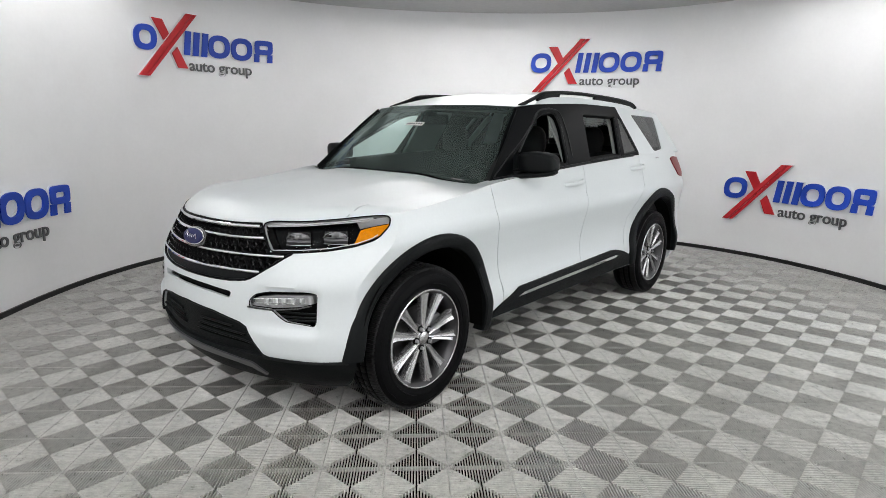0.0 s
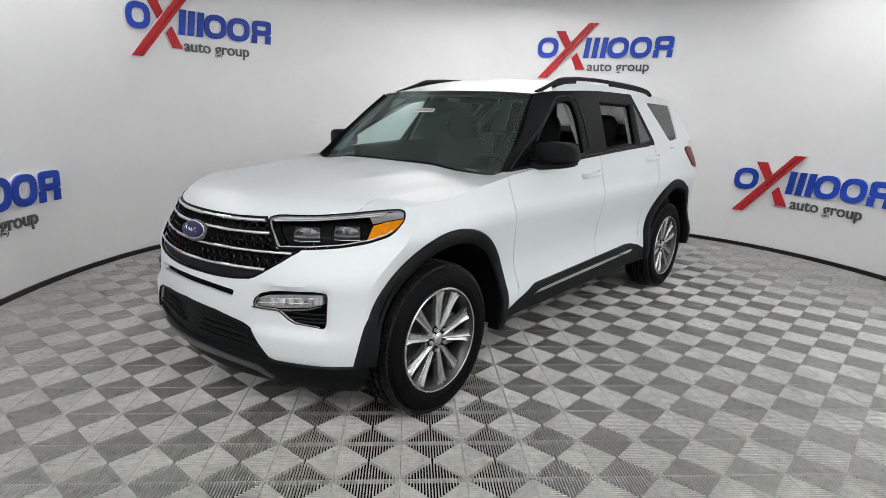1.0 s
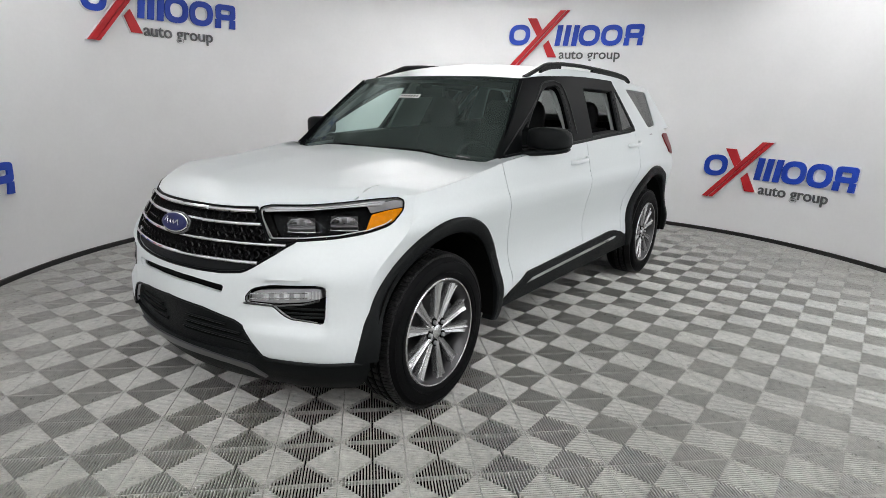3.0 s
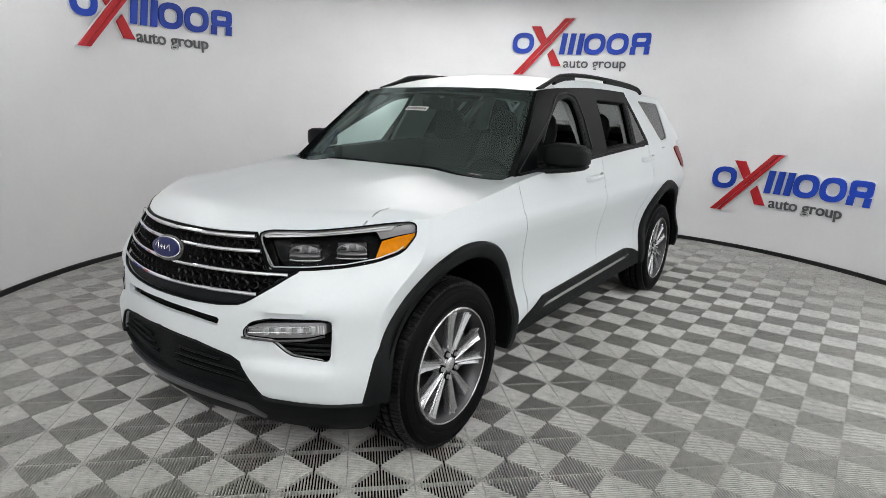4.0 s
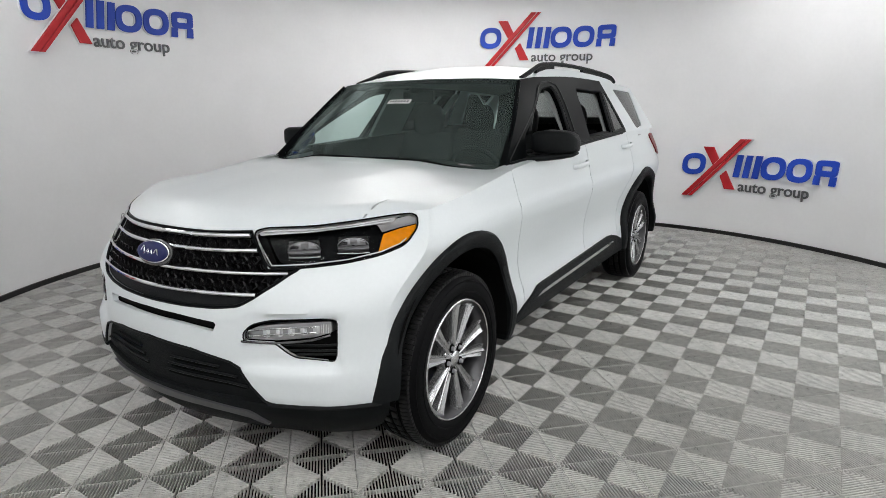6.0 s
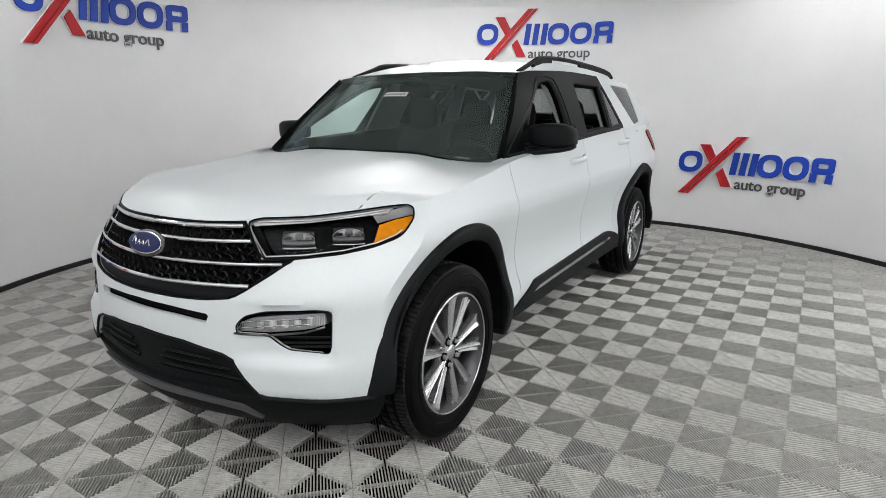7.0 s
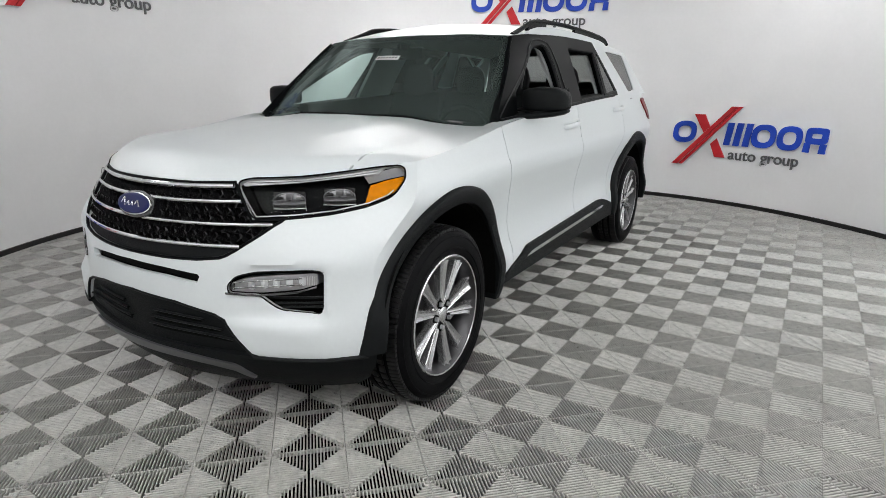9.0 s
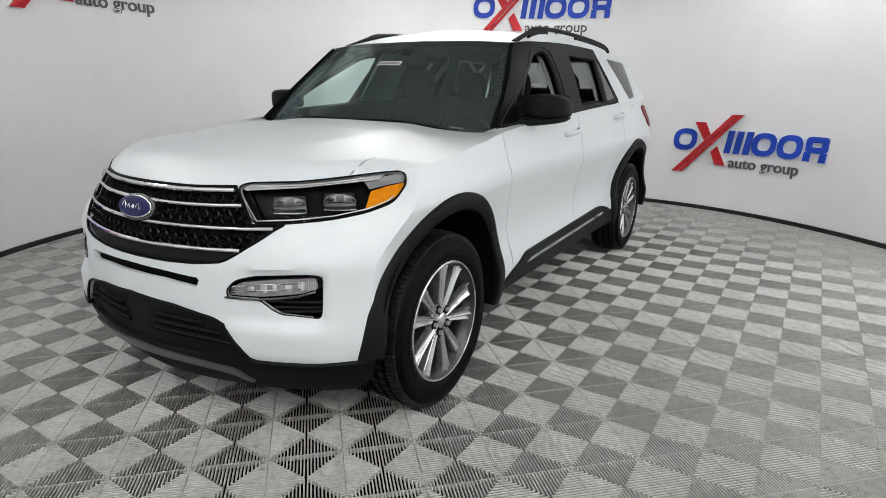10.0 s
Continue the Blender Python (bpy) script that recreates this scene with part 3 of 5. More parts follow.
def build_shell():
    bm = shell()
    nose = lambda c: c.y < 0.2
    flank = lambda c: c.x > 0.5 and c.y > -0.62
    for poly in (GRILLE, LAMP, SLOT, INTAKE, FOG):
        cut_hole(bm, poly, (0, 2), nose)
    for cy, r, _ in ARCHES:
        cut_hole(bm, ring(cy, r), (1, 2), flank)
    # the black lower edge
    slice_line(bm, (-1.2, VALANCE_Z), (-0.3, VALANCE_Z), (1, 2), lambda c: c.y < -0.25)
    # shut lines
    seams = [[(0.575, 1.20), (0.60, 1.05), (0.61, 0.967), (0.67, 0.75), (0.72, 0.52), (0.73, 0.20)], [(1.73, 1.30), (1.73, 0.20)], [(2.74, 1.30), (2.73, 1.00), (2.50, 0.74), (2.44, 0.20)], [(-0.36, 1.1), (-0.40, 0.2)]]
    for k, line in enumerate(seams):
        for a, b in zip(line, line[1:]):
            if k == 3:
                slice_line(bm, a, b, (1, 2), flank)
                continue
            n = Vector((-(b[1] - a[1]), b[0] - a[0])).normalized() * 0.0020
            for s in (-1, 1):
                slice_line(bm, (a[0] + s * n.x, a[1] + s * n.y), (b[0] + s * n.x, b[1] + s * n.y), (1, 2), flank)
    def seam_y(line, z):
        for a, b in zip(line, line[1:]):
            if b[1] <= z <= a[1]:
                return a[0] + (b[0] - a[0]) * (a[1] - z) / (a[1] - b[1])
        return line[0][0] if z > line[0][1] else line[-1][0]
    slice_line(bm, (0.3, 0.335), (2.8, 0.335), (1, 2), lambda c: 0.3 < c.y < 2.8)
    bmesh.ops.delete(bm, geom=[f for f in bm.faces if 0.3 < f.calc_center_median().y < 2.8 and f.calc_center_median().z < 0.335], context="FACES")
    groups = {k: [] for k in ("front_bumper", "fender", "front_door_panel", "rear_door_panel", "quarter_panel", "front_valance", "gap")}
    for f in bm.faces:
        c = f.calc_center_median()
        at = [seam_y(s, c.z) for s in seams]
        if c.y < -0.3 and c.z < VALANCE_Z:
            key = "front_valance"
        elif c.x > 0.5 and c.y > -0.62 and any(abs(c.y - a) < 0.0045 for a in at[:3]):
            key = "gap"
        elif c.y < at[3]:
            key = "front_bumper"
        elif c.y < at[0]:
            key = "fender"
        elif c.y < at[1]:
            key = "front_door_panel"
        elif c.y < at[2]:
            key = "rear_door_panel"
        else:
            key = "quarter_panel"
        groups[key].append(f)
    index = {f: k for k, fs in groups.items() for f in fs}
    bm.faces.ensure_lookup_table()
    bm.faces.index_update()
    tags = [index[f] for f in bm.faces]
    for key in groups:
        if key == "gap":
            continue
        sub = bm.copy()
        sub.faces.ensure_lookup_table()
        bmesh.ops.delete(sub, geom=[f for f, k in zip(list(sub.faces), tags) if k != key], context="FACES")
        lip(sub, 0.022, lambda c: abs(c.x) > 0.002 and abs(c.y - seam_y(seams[3], c.z)) > 0.004)
        mat = M_TRIM if key == "front_valance" else M_WHITE
        if key in ("front_bumper", "front_valance"):
            mirrored(sub)
            part(key, sub, mat, CAR)
        else:
            pair(key, sub, mat)
    bm.free()


build_shell()

# hood, roof, cabin
bm = bmesh.new()
grid(bm, hood_rows())
fender_part = bm.copy()
split = [(0.715, -1.0), (0.715, -0.40), (0.724, -0.17), (0.80, 0.60), (0.81, 0.9)]
for target in (bm, fender_part):
    for a, b in zip(split, split[1:]):
        for s in (-0.003, 0.003) if a[1] < -0.3 else (0.0,):
            slice_line(target, (a[0] + s, a[1]), (b[0] + s, b[1]), (0, 1), lambda c: True)


def split_x(y):
    return float(np.interp(y, [p[1] for p in split], [p[0] for p in split]))


def beside(f):
    """How far a face lies outside the hood's edge."""
    c = f.calc_center_median()
    return c.x - split_x(c.y), 0.001 if c.y < -0.17 else 0.0


bmesh.ops.delete(bm, geom=[f for f in bm.faces if beside(f)[0] > -beside(f)[1]], context="FACES")
bmesh.ops.delete(fender_part, geom=[f for f in fender_part.faces if beside(f)[0] <= beside(f)[1]], context="FACES")
lip(bm, 0.02, lambda c: c.x > 0.002)
mirrored(bm)
part("hood", bm, M_WHITE, CAR)
lip(fender_part, 0.02, lambda c: c.x < 0.82)
pair("fender_top", fender_part, M_WHITE)

bm = bmesh.new()
grid(bm, roof_rows())
mirrored(bm)
part("roof", bm, M_WHITE, CAR)

DOOR_GLASS = rounded([(0.885, 1.180), (0.945, 1.287), (1.15, 1.396), (1.40, 1.527), (1.48, 1.553), (1.60, 1.568), (1.672, 1.55), (1.655, 1.45), (1.545, 1.215)], 0.03)
REAR_GLASS = rounded([(1.86, 1.222), (2.055, 1.565), (2.605, 1.555), (2.405, 1.246)], 0.02)
FIXED_PANE = rounded([(2.47, 1.252), (2.65, 1.553), (2.685, 1.548), (2.725, 1.272)], 0.015)
QUARTER = rounded([(2.94, 1.578), (3.46, 1.565), (3.31, 1.282), (3.10, 1.266)], 0.03)
bm = cabin_side()
all_of = lambda c: True
for poly in (DOOR_GLASS, REAR_GLASS, FIXED_PANE, QUARTER):
    cut_hole(bm, poly, (1, 2), all_of)
edge = [(2.70, 1.68), (2.70, 1.605), (2.765, 1.272), (2.72, 1.20)]
for a, b in zip(edge, edge[1:]):
    slice_line(bm, a, b, (1, 2), all_of)


def edge_y(z):
    for a, b in zip(edge, edge[1:]):
        if b[1] <= z <= a[1]:
            return a[0] + (b[0] - a[0]) * (a[1] - z) / (a[1] - b[1])
    return 2.70


black = bm.copy()
bmesh.ops.delete(bm, geom=[f for f in bm.faces if f.calc_center_median().y < edge_y(f.calc_center_median().z)], context="FACES")
bmesh.ops.delete(black, geom=[f for f in black.faces if f.calc_center_median().y > edge_y(f.calc_center_median().z)], context="FACES")
lip(bm, 0.02)
lip(black, 0.045)
ledge = bmesh.new()
grid(ledge, [[(x, y, curve(BELT, y) + lift) for y in [0.56 + 0.04 * k for k in range(18)] for x in [(side_x(curve(BELT, y), y) - 0.004 if lift == 0 else glass_x(max(y, PILLAR_FOOT), curve(BELT, y)) - 0.02)]] for lift in (0, 0.003)])
pair("belt_ledge", ledge, M_WHITE)
pair("rear_pillar", bm, M_WHITE)
pair("door_frame", black, M_PILLAR, label="black window surround and pillars")
part("door_window", flipped(side_patch(REAR_GLASS, -0.006, 0.05, glass_x)), M_TINT, CAR, "tinted window, wound up")
for poly, name in ((FIXED_PANE, "fixed_pane"), (QUARTER, "quarter_window")):
    pair(name, side_patch(poly, -0.006, 0.05, glass_x), M_PRIV)

bm = bmesh.new()
rows = screen_rows()
grid(bm, rows)
mirrored(bm)
part("windscreen", bm, M_WIND, CAR, "lightly tinted windscreen")
bm = bmesh.new()
border = [[row[30 - q] for q in (0, 1, 2)] for row in rows]
grid(bm, [[p + Vector((0, 0.004, -0.004)) for p in r] for r in border])
grid(bm, [[p + Vector((0, 0.004, -0.004)) for p in rows[j]] for j in (0, 1)])
grid(bm, [[p + Vector((0, 0.004, -0.004)) for p in rows[j]] for j in (29, 30)])
mirrored(bm)
part("windscreen_border", bm, M_BLACK, CAR)
bm = bmesh.new()
tube(bm, [row[30] + Vector((0.004, -0.004, 0.004)) for row in rows[:-1]], 0.012, 8, flat=0.6, up=(1, -1, 0))
pair("pillar_trim", bm, M_PILLAR)

# ---- nose details ----
def both(bm, name, mat, parent=CAR, label="", **k):
    """One part across the centre line, from its half."""
    mirrored(bm)
    return part(name, bm, mat, parent, label, **k)


grille = both(front_patch(GRILLE, -0.055), "grille", M_BLACK, label="black honeycomb grille with four bright bars")


def honeycomb():
    bm = bmesh.new()
    rx, rz = 0.0235, 0.0165
    j = 0
    z = 0.722
    while z < 0.98:
        for i in range(-1, 22):
            x = (i + 0.5 * (j % 2)) * 2 * rx * 0.93
            if x < -0.001 or not all(inside(GRILLE, x + dx, z + dz) for dx, dz in ((-0.002, 0), (0.016, 0), (0, 0.010), (0, -0.010))):
                continue
            if z < 0.775:
                continue
            def hexagon(k, off):
                pts = []
                for a in range(6):
                    t = math.pi / 3 * a
                    px, pz = x + rx * k * math.cos(t), z + rz * k * math.sin(t)
                    pts.append((px, front_y(px, pz) - off, pz))
                return pts
            a, b, c = hexagon(1.0, -0.014), hexagon(0.86, -0.008), hexagon(0.80, -0.036)
            grid(bm, [a, b, c], wrap=True)
        z += rz * 1.72
        j += 1
    bmesh.ops.delete(bm, geom=[f for f in bm.faces if f.calc_center_median().x < -1e-4], context="FACES")
    made = bmesh.ops.duplicate(bm, geom=list(bm.verts) + list(bm.edges) + list(bm.faces))["geom"]
    for v in made:
        if isinstance(v, bmesh.types.BMVert):
            v.co.x = -v.co.x
    return bm


part("grille_mesh", honeycomb(), M_GLOSS, grille, smooth=False)
both(thicken(front_patch([(-0.01, 0.766), (0.478, 0.768), (0.45, 0.750), (0.425, 0.740), (0.333, 0.728), (0.2, 0.723), (-0.01, 0.723)], -0.012), 0.03, (0, 1, 0)), "grille_sill", M_TRIM, grille)
for z0, x1, r in ((0.978, 0.408, 0.0085), (0.928, 0.452, 0.0075), (0.854, 0.580, 0.0070), (0.781, 0.495, 0.0070)):
    bm = bmesh.new()
    pts = [(k / 24 * x1, z0 - 0.006 * (1 - (k / 24) ** 2)) for k in range(25)]
    tube(bm, front_line(pts, 0.002, 1), r, 8, flat=1.0, up=(0, 0, 1))
    both(bm, "grille_bar", M_CHROME, grille)
bm = bmesh.new()
tube(bm, front_line(GRILLE, -0.002, 4), 0.0065, 6)
pair("grille_surround", bm, M_PILLAR, grille)

# the oval badge, its writing a plain stroke
badge_y = front_y(0, 0.892) - 0.014
lean = pose(0, badge_y, 0.892, -24, 0, 0)


def oval(a, b, depth, bulge, y0=0.0, n=48):
    bm = bmesh.new()
    rows = []
    for s, d in ((1.0, depth), (1.0, 0.0), (0.96, -bulge * 0.5), (0.8, -bulge), (0.4, -bulge * 1.2)):
        rows.append([(a * s * math.cos(2 * math.pi * k / n), y0 + d, b * s * math.sin(2 * math.pi * k / n)) for k in range(n)])
    vs = grid(bm, rows, wrap=True)
    bm.faces.new(vs[-1])
    bmesh.ops.transform(bm, matrix=lean, verts=list(bm.verts))
    return bm


badge = part("badge", oval(0.112, 0.0525, 0.05, 0.004), M_GLOSS, CAR, "blue oval badge with bright rim")
part("badge_rim", oval(0.102, 0.0438, 0.012, 0.003, -0.008), M_CHROME, badge)
part("badge_face", oval(0.0975, 0.0398, 0.006, 0.003, -0.013), M_BADGE, badge)
bm = bmesh.new()
for x0, x1, z0, z1 in ((-0.072, -0.040, -0.016, 0.020), (-0.030, -0.010, -0.014, 0.006), (0.000, 0.014, -0.014, 0.006), (0.026, 0.062, -0.014, 0.012)):
    tube(bm, [lean @ Vector((0.86 * (x0 + (x1 - x0) * k / 8), -0.0185, 0.86 * z0 + 0.86 * (z1 - z0) * (0.5 + 0.5 * math.sin(k / 8 * math.pi * 1.6 - 0.4)))) for k in range(9)], 0.0026, 6)
part("badge_stroke", bm, M_CHROME, badge)


# headlights
def build_headlight():
    bowl = front_patch(LAMP, -0.060)
    for v in bowl.verts:
        v.co.y += 0.02 * smooth01(0.6, 0.8, v.co.x)
    house = pair("headlight", bowl, M_PILLAR, label="wide headlight with chrome strip and amber corner")
    def sub(name, bm, mat, **k):
        other = flipped(bm)
        a = part(name, bm, mat, house[0], **k)
        b = part(name, other, mat, house[1], **k)
        return a, b
    bm = front_patch([(0.425, 0.983), (0.455, 0.995), (0.60, 0.999), (0.70, 1.010), (0.80, 1.024), (0.797, 1.006), (0.70, 0.997), (0.60, 0.986), (0.438, 0.975)], -0.012, 0.012)
    sub("light_strip", thicken(bm, 0.012, (0, 1, 0)), M_SATIN)
    for line in ([(0.440, 0.989), (0.60, 0.994), (0.70, 1.005), (0.79, 1.019)], [(0.450, 0.979), (0.60, 0.988), (0.70, 0.999), (0.79, 1.010)]):
        bm = bmesh.new()
        tube(bm, front_line(line, -0.008, 5), 0.0024, 6)
        sub("strip_edge", bm, M_SATIN)
    bm = bmesh.new()
    tube(bm, front_line([(0.432, 0.976), (0.474, 0.927), (0.518, 0.879), (0.635, 0.885), (0.745, 0.898), (0.825, 0.918), (0.862, 0.940), (0.869, 0.955)], 0.003, 5), 0.0026, 6)
    sub("bright_edge", bm, M_SATIN)
    bm = front_patch([(0.797, 0.972), (0.829, 0.986), (0.858, 0.994), (0.870, 0.976), (0.870, 0.948), (0.842, 0.925), (0.813, 0.911), (0.806, 0.940)], -0.010, 0.012)
    sub("amber_reflector", thicken(bm, 0.02, (0, 1, 0)), M_AMBER)
    bm = front_patch([(0.755, 1.003), (0.824, 1.025), (0.846, 1.027), (0.862, 0.998), (0.827, 0.990), (0.785, 0.976)], -0.022, 0.015)
    sub("side_reflector", thicken(bm, 0.01, (0, 1, 0)), M_SATIN)
    for x, z in ((0.590, 0.930), (0.728, 0.940)):
        y = front_y(x, z) + 0.020
        turn = Matrix.Translation((x, y, z)) @ pose(0, 0, 0, 0, 0, 38) @ Matrix.Diagonal((1.28, 1.1, 1.0, 1.0))
        bm = bmesh.new()
        box(bm, -0.046, 0.046, 0.006, 0.05, -0.032, 0.030, 0.010, turn)
        sub("projector", bm, M_GLOSS)
        bm = bmesh.new()
        rows = []
        for k in range(13):
            u = -1 + k / 6
            d = -0.010 * (1 - u * u)
            rows.append([(0.044 * u, 0.006 + d, -0.027), (0.045 * u, -0.002 + d, -0.022), (0.045 * u, -0.006 + d, -0.012), (0.045 * u, -0.002 + d, -0.006), (0.044 * u, 0.006 + d, -0.003)])
        grid(bm, rows)
        bmesh.ops.transform(bm, matrix=turn, verts=list(bm.verts))
        sub("projector_lens", bm, M_ALLOY_DARK)
        bm = bmesh.new()
        tube(bm, [turn @ Vector((0.046 * u, -0.006 - 0.010 * (1 - u * u), -0.0285)) for u in [-1 + k / 6 for k in range(13)]], 0.0018, 6)
        sub("lens_edge", bm, M_SATIN)
        bm = bmesh.new()
        tube(bm, [turn @ Vector((0.045 * math.cos(a), -0.008, -0.002 + 0.030 * math.sin(a))) for a in [math.pi * (1 - k / 12) for k in range(13)]], 0.0016, 6)
        sub("cell_edge", bm, M_ALLOY_DARK)
        rows = [[turn @ Vector((0.045 * k * math.cos(a), 0.010 - 0.012 * (1 - k * k), -0.002 + 0.030 * k * math.sin(a))) for a in [math.pi * (1 - q / 12) for q in range(13)]] for k in (1.0, 0.8, 0.5, 0.1)]
        bm = bmesh.new()
        grid(bm, rows)
        sub("reflector_dome", bm, M_ALLOY_DARK)
        for u0, u1 in ((-0.036, -0.016), (-0.010, 0.012), (0.018, 0.034)):
            bm = bmesh.new()
            box(bm, u0, u1, -0.006, 0.010, 0.002, 0.024 - 0.45 * abs((u0 + u1) / 2), 0.004, turn)
            sub("reflector_cell", bm, M_GLOSS if u0 < -0.02 else M_ALLOY_DARK)
    cover = sub("clear_cover", front_patch(LAMP, 0.004, 0.015), M_LENS)
    for c in cover:
        c.visible_shadow = False
    bm = bmesh.new()
    tube(bm, front_line(LAMP + LAMP[:1], 0.001, 4), 0.0035, 6)
    sub("seal", bm, M_BLACK)


build_headlight()


# fog lamps
def build_fog():
    house = pair("fog_lamp", front_patch(FOG, -0.050, 0.015), M_BLACK, label="black fog lamp recess with clear lamp bar")
    def sub(name, bm, mat, **k):
        other = flipped(bm)
        return part(name, bm, mat, house[0], **k), part(name, other, mat, house[1], **k)
    bar = rounded([(0.456, 0.618), (0.459, 0.646), (0.497, 0.665), (0.600, 0.679), (0.737, 0.692), (0.744, 0.652), (0.692, 0.633), (0.637, 0.625), (0.559, 0.614)], 0.010, 3)
    sub("lamp_bar", thicken(front_patch(bar, -0.016, 0.012), 0.03, (0, 1, 0)), M_SATIN)
    for k in range(5):
        x = 0.515 + 0.042 * k
        bm = bmesh.new()
        z = 0.641 + (x - 0.53) * 0.12
        box(bm, x, x + 0.022, front_y(x + 0.017, z) + 0.004, front_y(x + 0.017, z) + 0.03, z - 0.013, z + 0.016, 0.004)
        sub("lamp_cell", bm, M_PIPE if k % 2 else M_REFL)
    for k in range(4):
        x = 0.463 + 0.005 * k
        bm = bmesh.new()
        tube(bm, front_line([(x, 0.622 + 0.001 * k), (x, 0.644 + 0.002 * k)], -0.006, 2), 0.0015, 6)
        sub("lens_ridge", bm, M_GLOSS)
    for k in range(6):
        x = 0.716 + 0.005 * k
        bm = bmesh.new()
        tube(bm, front_line([(x, 0.650), (x, 0.684)], -0.006, 2), 0.0014, 6)
        sub("lens_rib", bm, M_PIPE)
    for z0 in (0.634, 0.655):
        bm = bmesh.new()
        tube(bm, front_line([(0.475, z0 - 0.002), (0.56, z0 + 0.006), (0.70, z0 + 0.020)], -0.004, 5), 0.0022, 6)
        sub("bright_rib", bm, M_CHROME)
    for c in sub("clear_cover", front_patch(bar, 0.010, 0.015), M_LENS):
        c.visible_shadow = False
    bm = bmesh.new()
    tube(bm, front_line([(0.454, 0.614), (0.559, 0.609), (0.637, 0.619), (0.692, 0.627), (0.748, 0.646)], 0.004, 5), 0.004, 6)
    sub("lower_trim", bm, M_GLOSS)
    for z, x0 in ((0.600, 0.585), (0.580, 0.605), (0.566, 0.63)):
        bm = bmesh.new()
        tube(bm, front_line([(x0, z), (0.70, z + 0.002), (0.760, z + 0.004)], -0.014, 5), 0.005, 6)
        sub("slat", bm, M_TRIM)
    bm = bmesh.new()
    tube(bm, front_line(FOG + FOG[:1], -0.002, 1), 0.003, 6)
    sub("rim", bm, M_TRIM)


build_fog()

both(front_patch(SLOT, -0.030), "slot_backing", M_BLACK)
intake = both(front_patch(INTAKE, -0.020), "lower_intake", M_TRIM, label="black lower intake with slats")
for z, x0, x1 in ((0.500, 0.10, 0.34), (0.470, 0.08, 0.42), (0.440, 0.06, 0.47)):
    bm = bmesh.new()
    tube(bm, front_line([(x0, z), ((x0 + x1) / 2, z), (x1, z - 0.004)], -0.012, 8), 0.007, 6, flat=0.6)
    pair("slat", bm, M_TRIM, intake)
    # flat black strip paints the shade of the opening under the slat
    bm = front_patch([(x0, z - 0.006), (x1, z - 0.010), (x1 - 0.02, z - 0.019), (x0 + 0.01, z - 0.018)], -0.0165, 0.02)
    pair("slat_gap", bm, M_BLACK, intake)
bm = bmesh.new()
tube(bm, front_line(INTAKE[:-1], -0.002, 6), 0.006, 6)
both(bm, "intake_rim", M_TRIM, intake)
skid = [(-0.01, 0.362), (0.20, 0.355), (0.311, 0.348), (0.452, 0.335), (0.470, 0.324), (0.505, 0.275), (0.490, 0.258), (0.44, 0.298), (0.36, 0.313), (0.237, 0.322), (-0.01, 0.326)]
both(thicken(front_patch(skid, 0.012), 0.02, (0, 1, 0)), "skid_plate", M_ALLOY_DARK, label="satin silver skid plate")
bm = bmesh.new()
tube(bm, [(x, front_y(x, VALANCE_Z) - 0.003, VALANCE_Z) for x in [0.545 + 0.0128 * k for k in range(28)] if x < 0.9], 0.009, 6)
pair("valance_lip", bm, M_TRIM)


# ---- wheel arches and sills ----
def flare(cy, r_most, a0, a1, tuck=0.0, wide=0.0):
    bm = bmesh.new()
    rows = []
    n = 60
    for k in range(n + 1):
        t = radians(a0 + (a1 - a0) * k / n)
        r_out = r_most - tuck * smooth01(radians(125), radians(178), t)
        row = []
        for dr, dx in ((0.004, -0.01), (0.0, 0.008), (-0.009, 0.018), (-0.022, 0.021), (-0.066, 0.022), (-0.076, 0.014), (-0.078, -0.05)):
            rr = max(r_out + dr, r_out - 0.075)
            at = arch_point(cy, rr, t)
            x = min(0.936 + wide, body_x(at[0], max(0.24, min(at[1], 1.0))))
            row.append((x + dx + wide * (dr < 0.001), *arch_point(cy, r_out + dr, t)))
        rows.append(row)
    grid(bm, rows)
    return bm


pair("front_flare", flare(0.045, 0.555, -12, 180, 0.002), M_TRIM, label="black moulded wheel arch flare")
pair("rear_flare", flare(3.07, 0.568, -8, 184, wide=0.012), M_TRIM, label="black moulded wheel arch flare")
for cy in (0.03, 3.06):
    bm = bmesh.new()
    lathe(bm, [(0.03, 0.52), (0.475, 0.52), (0.478, 0.80), (0.476, 0.925)], 40, arc=(radians(-8), radians(184)))
    bmesh.ops.translate(bm, vec=(0, cy, 0.385), verts=list(bm.verts))
    pair("wheel_liner", bm, M_BLACK)
bm = side_patch(CLAD, 0.014, 0.04)
pair("sill_cladding", thicken(bm, 0.06, (-1, 0, 0)), M_TRIM, label="black moulded sill cladding")
bm = side_patch([(0.86, 0.426), (0.93, 0.444), (1.12, 0.449), (1.69, 0.459), (2.27, 0.468), (2.31, 0.460), (2.25, 0.450), (1.69, 0.439), (1.12, 0.430), (0.94, 0.426)], 0.020, 0.03)
pair("sill_strip", thicken(bm, 0.012, (-1, 0, 0)), M_CHROME, label="bright sill strip")

bm = bmesh.new()
box(bm, -0.70, 0.70, -0.58, 3.95, 0.27, 0.40, 0.03)
part("underbody", bm, M_BLACK, CAR)
bm = bmesh.new()
box(bm, -0.52, 0.52, -0.52, 0.45, 0.36, 0.95, 0.05)
part("engine_bay", bm, M_BLACK, CAR)


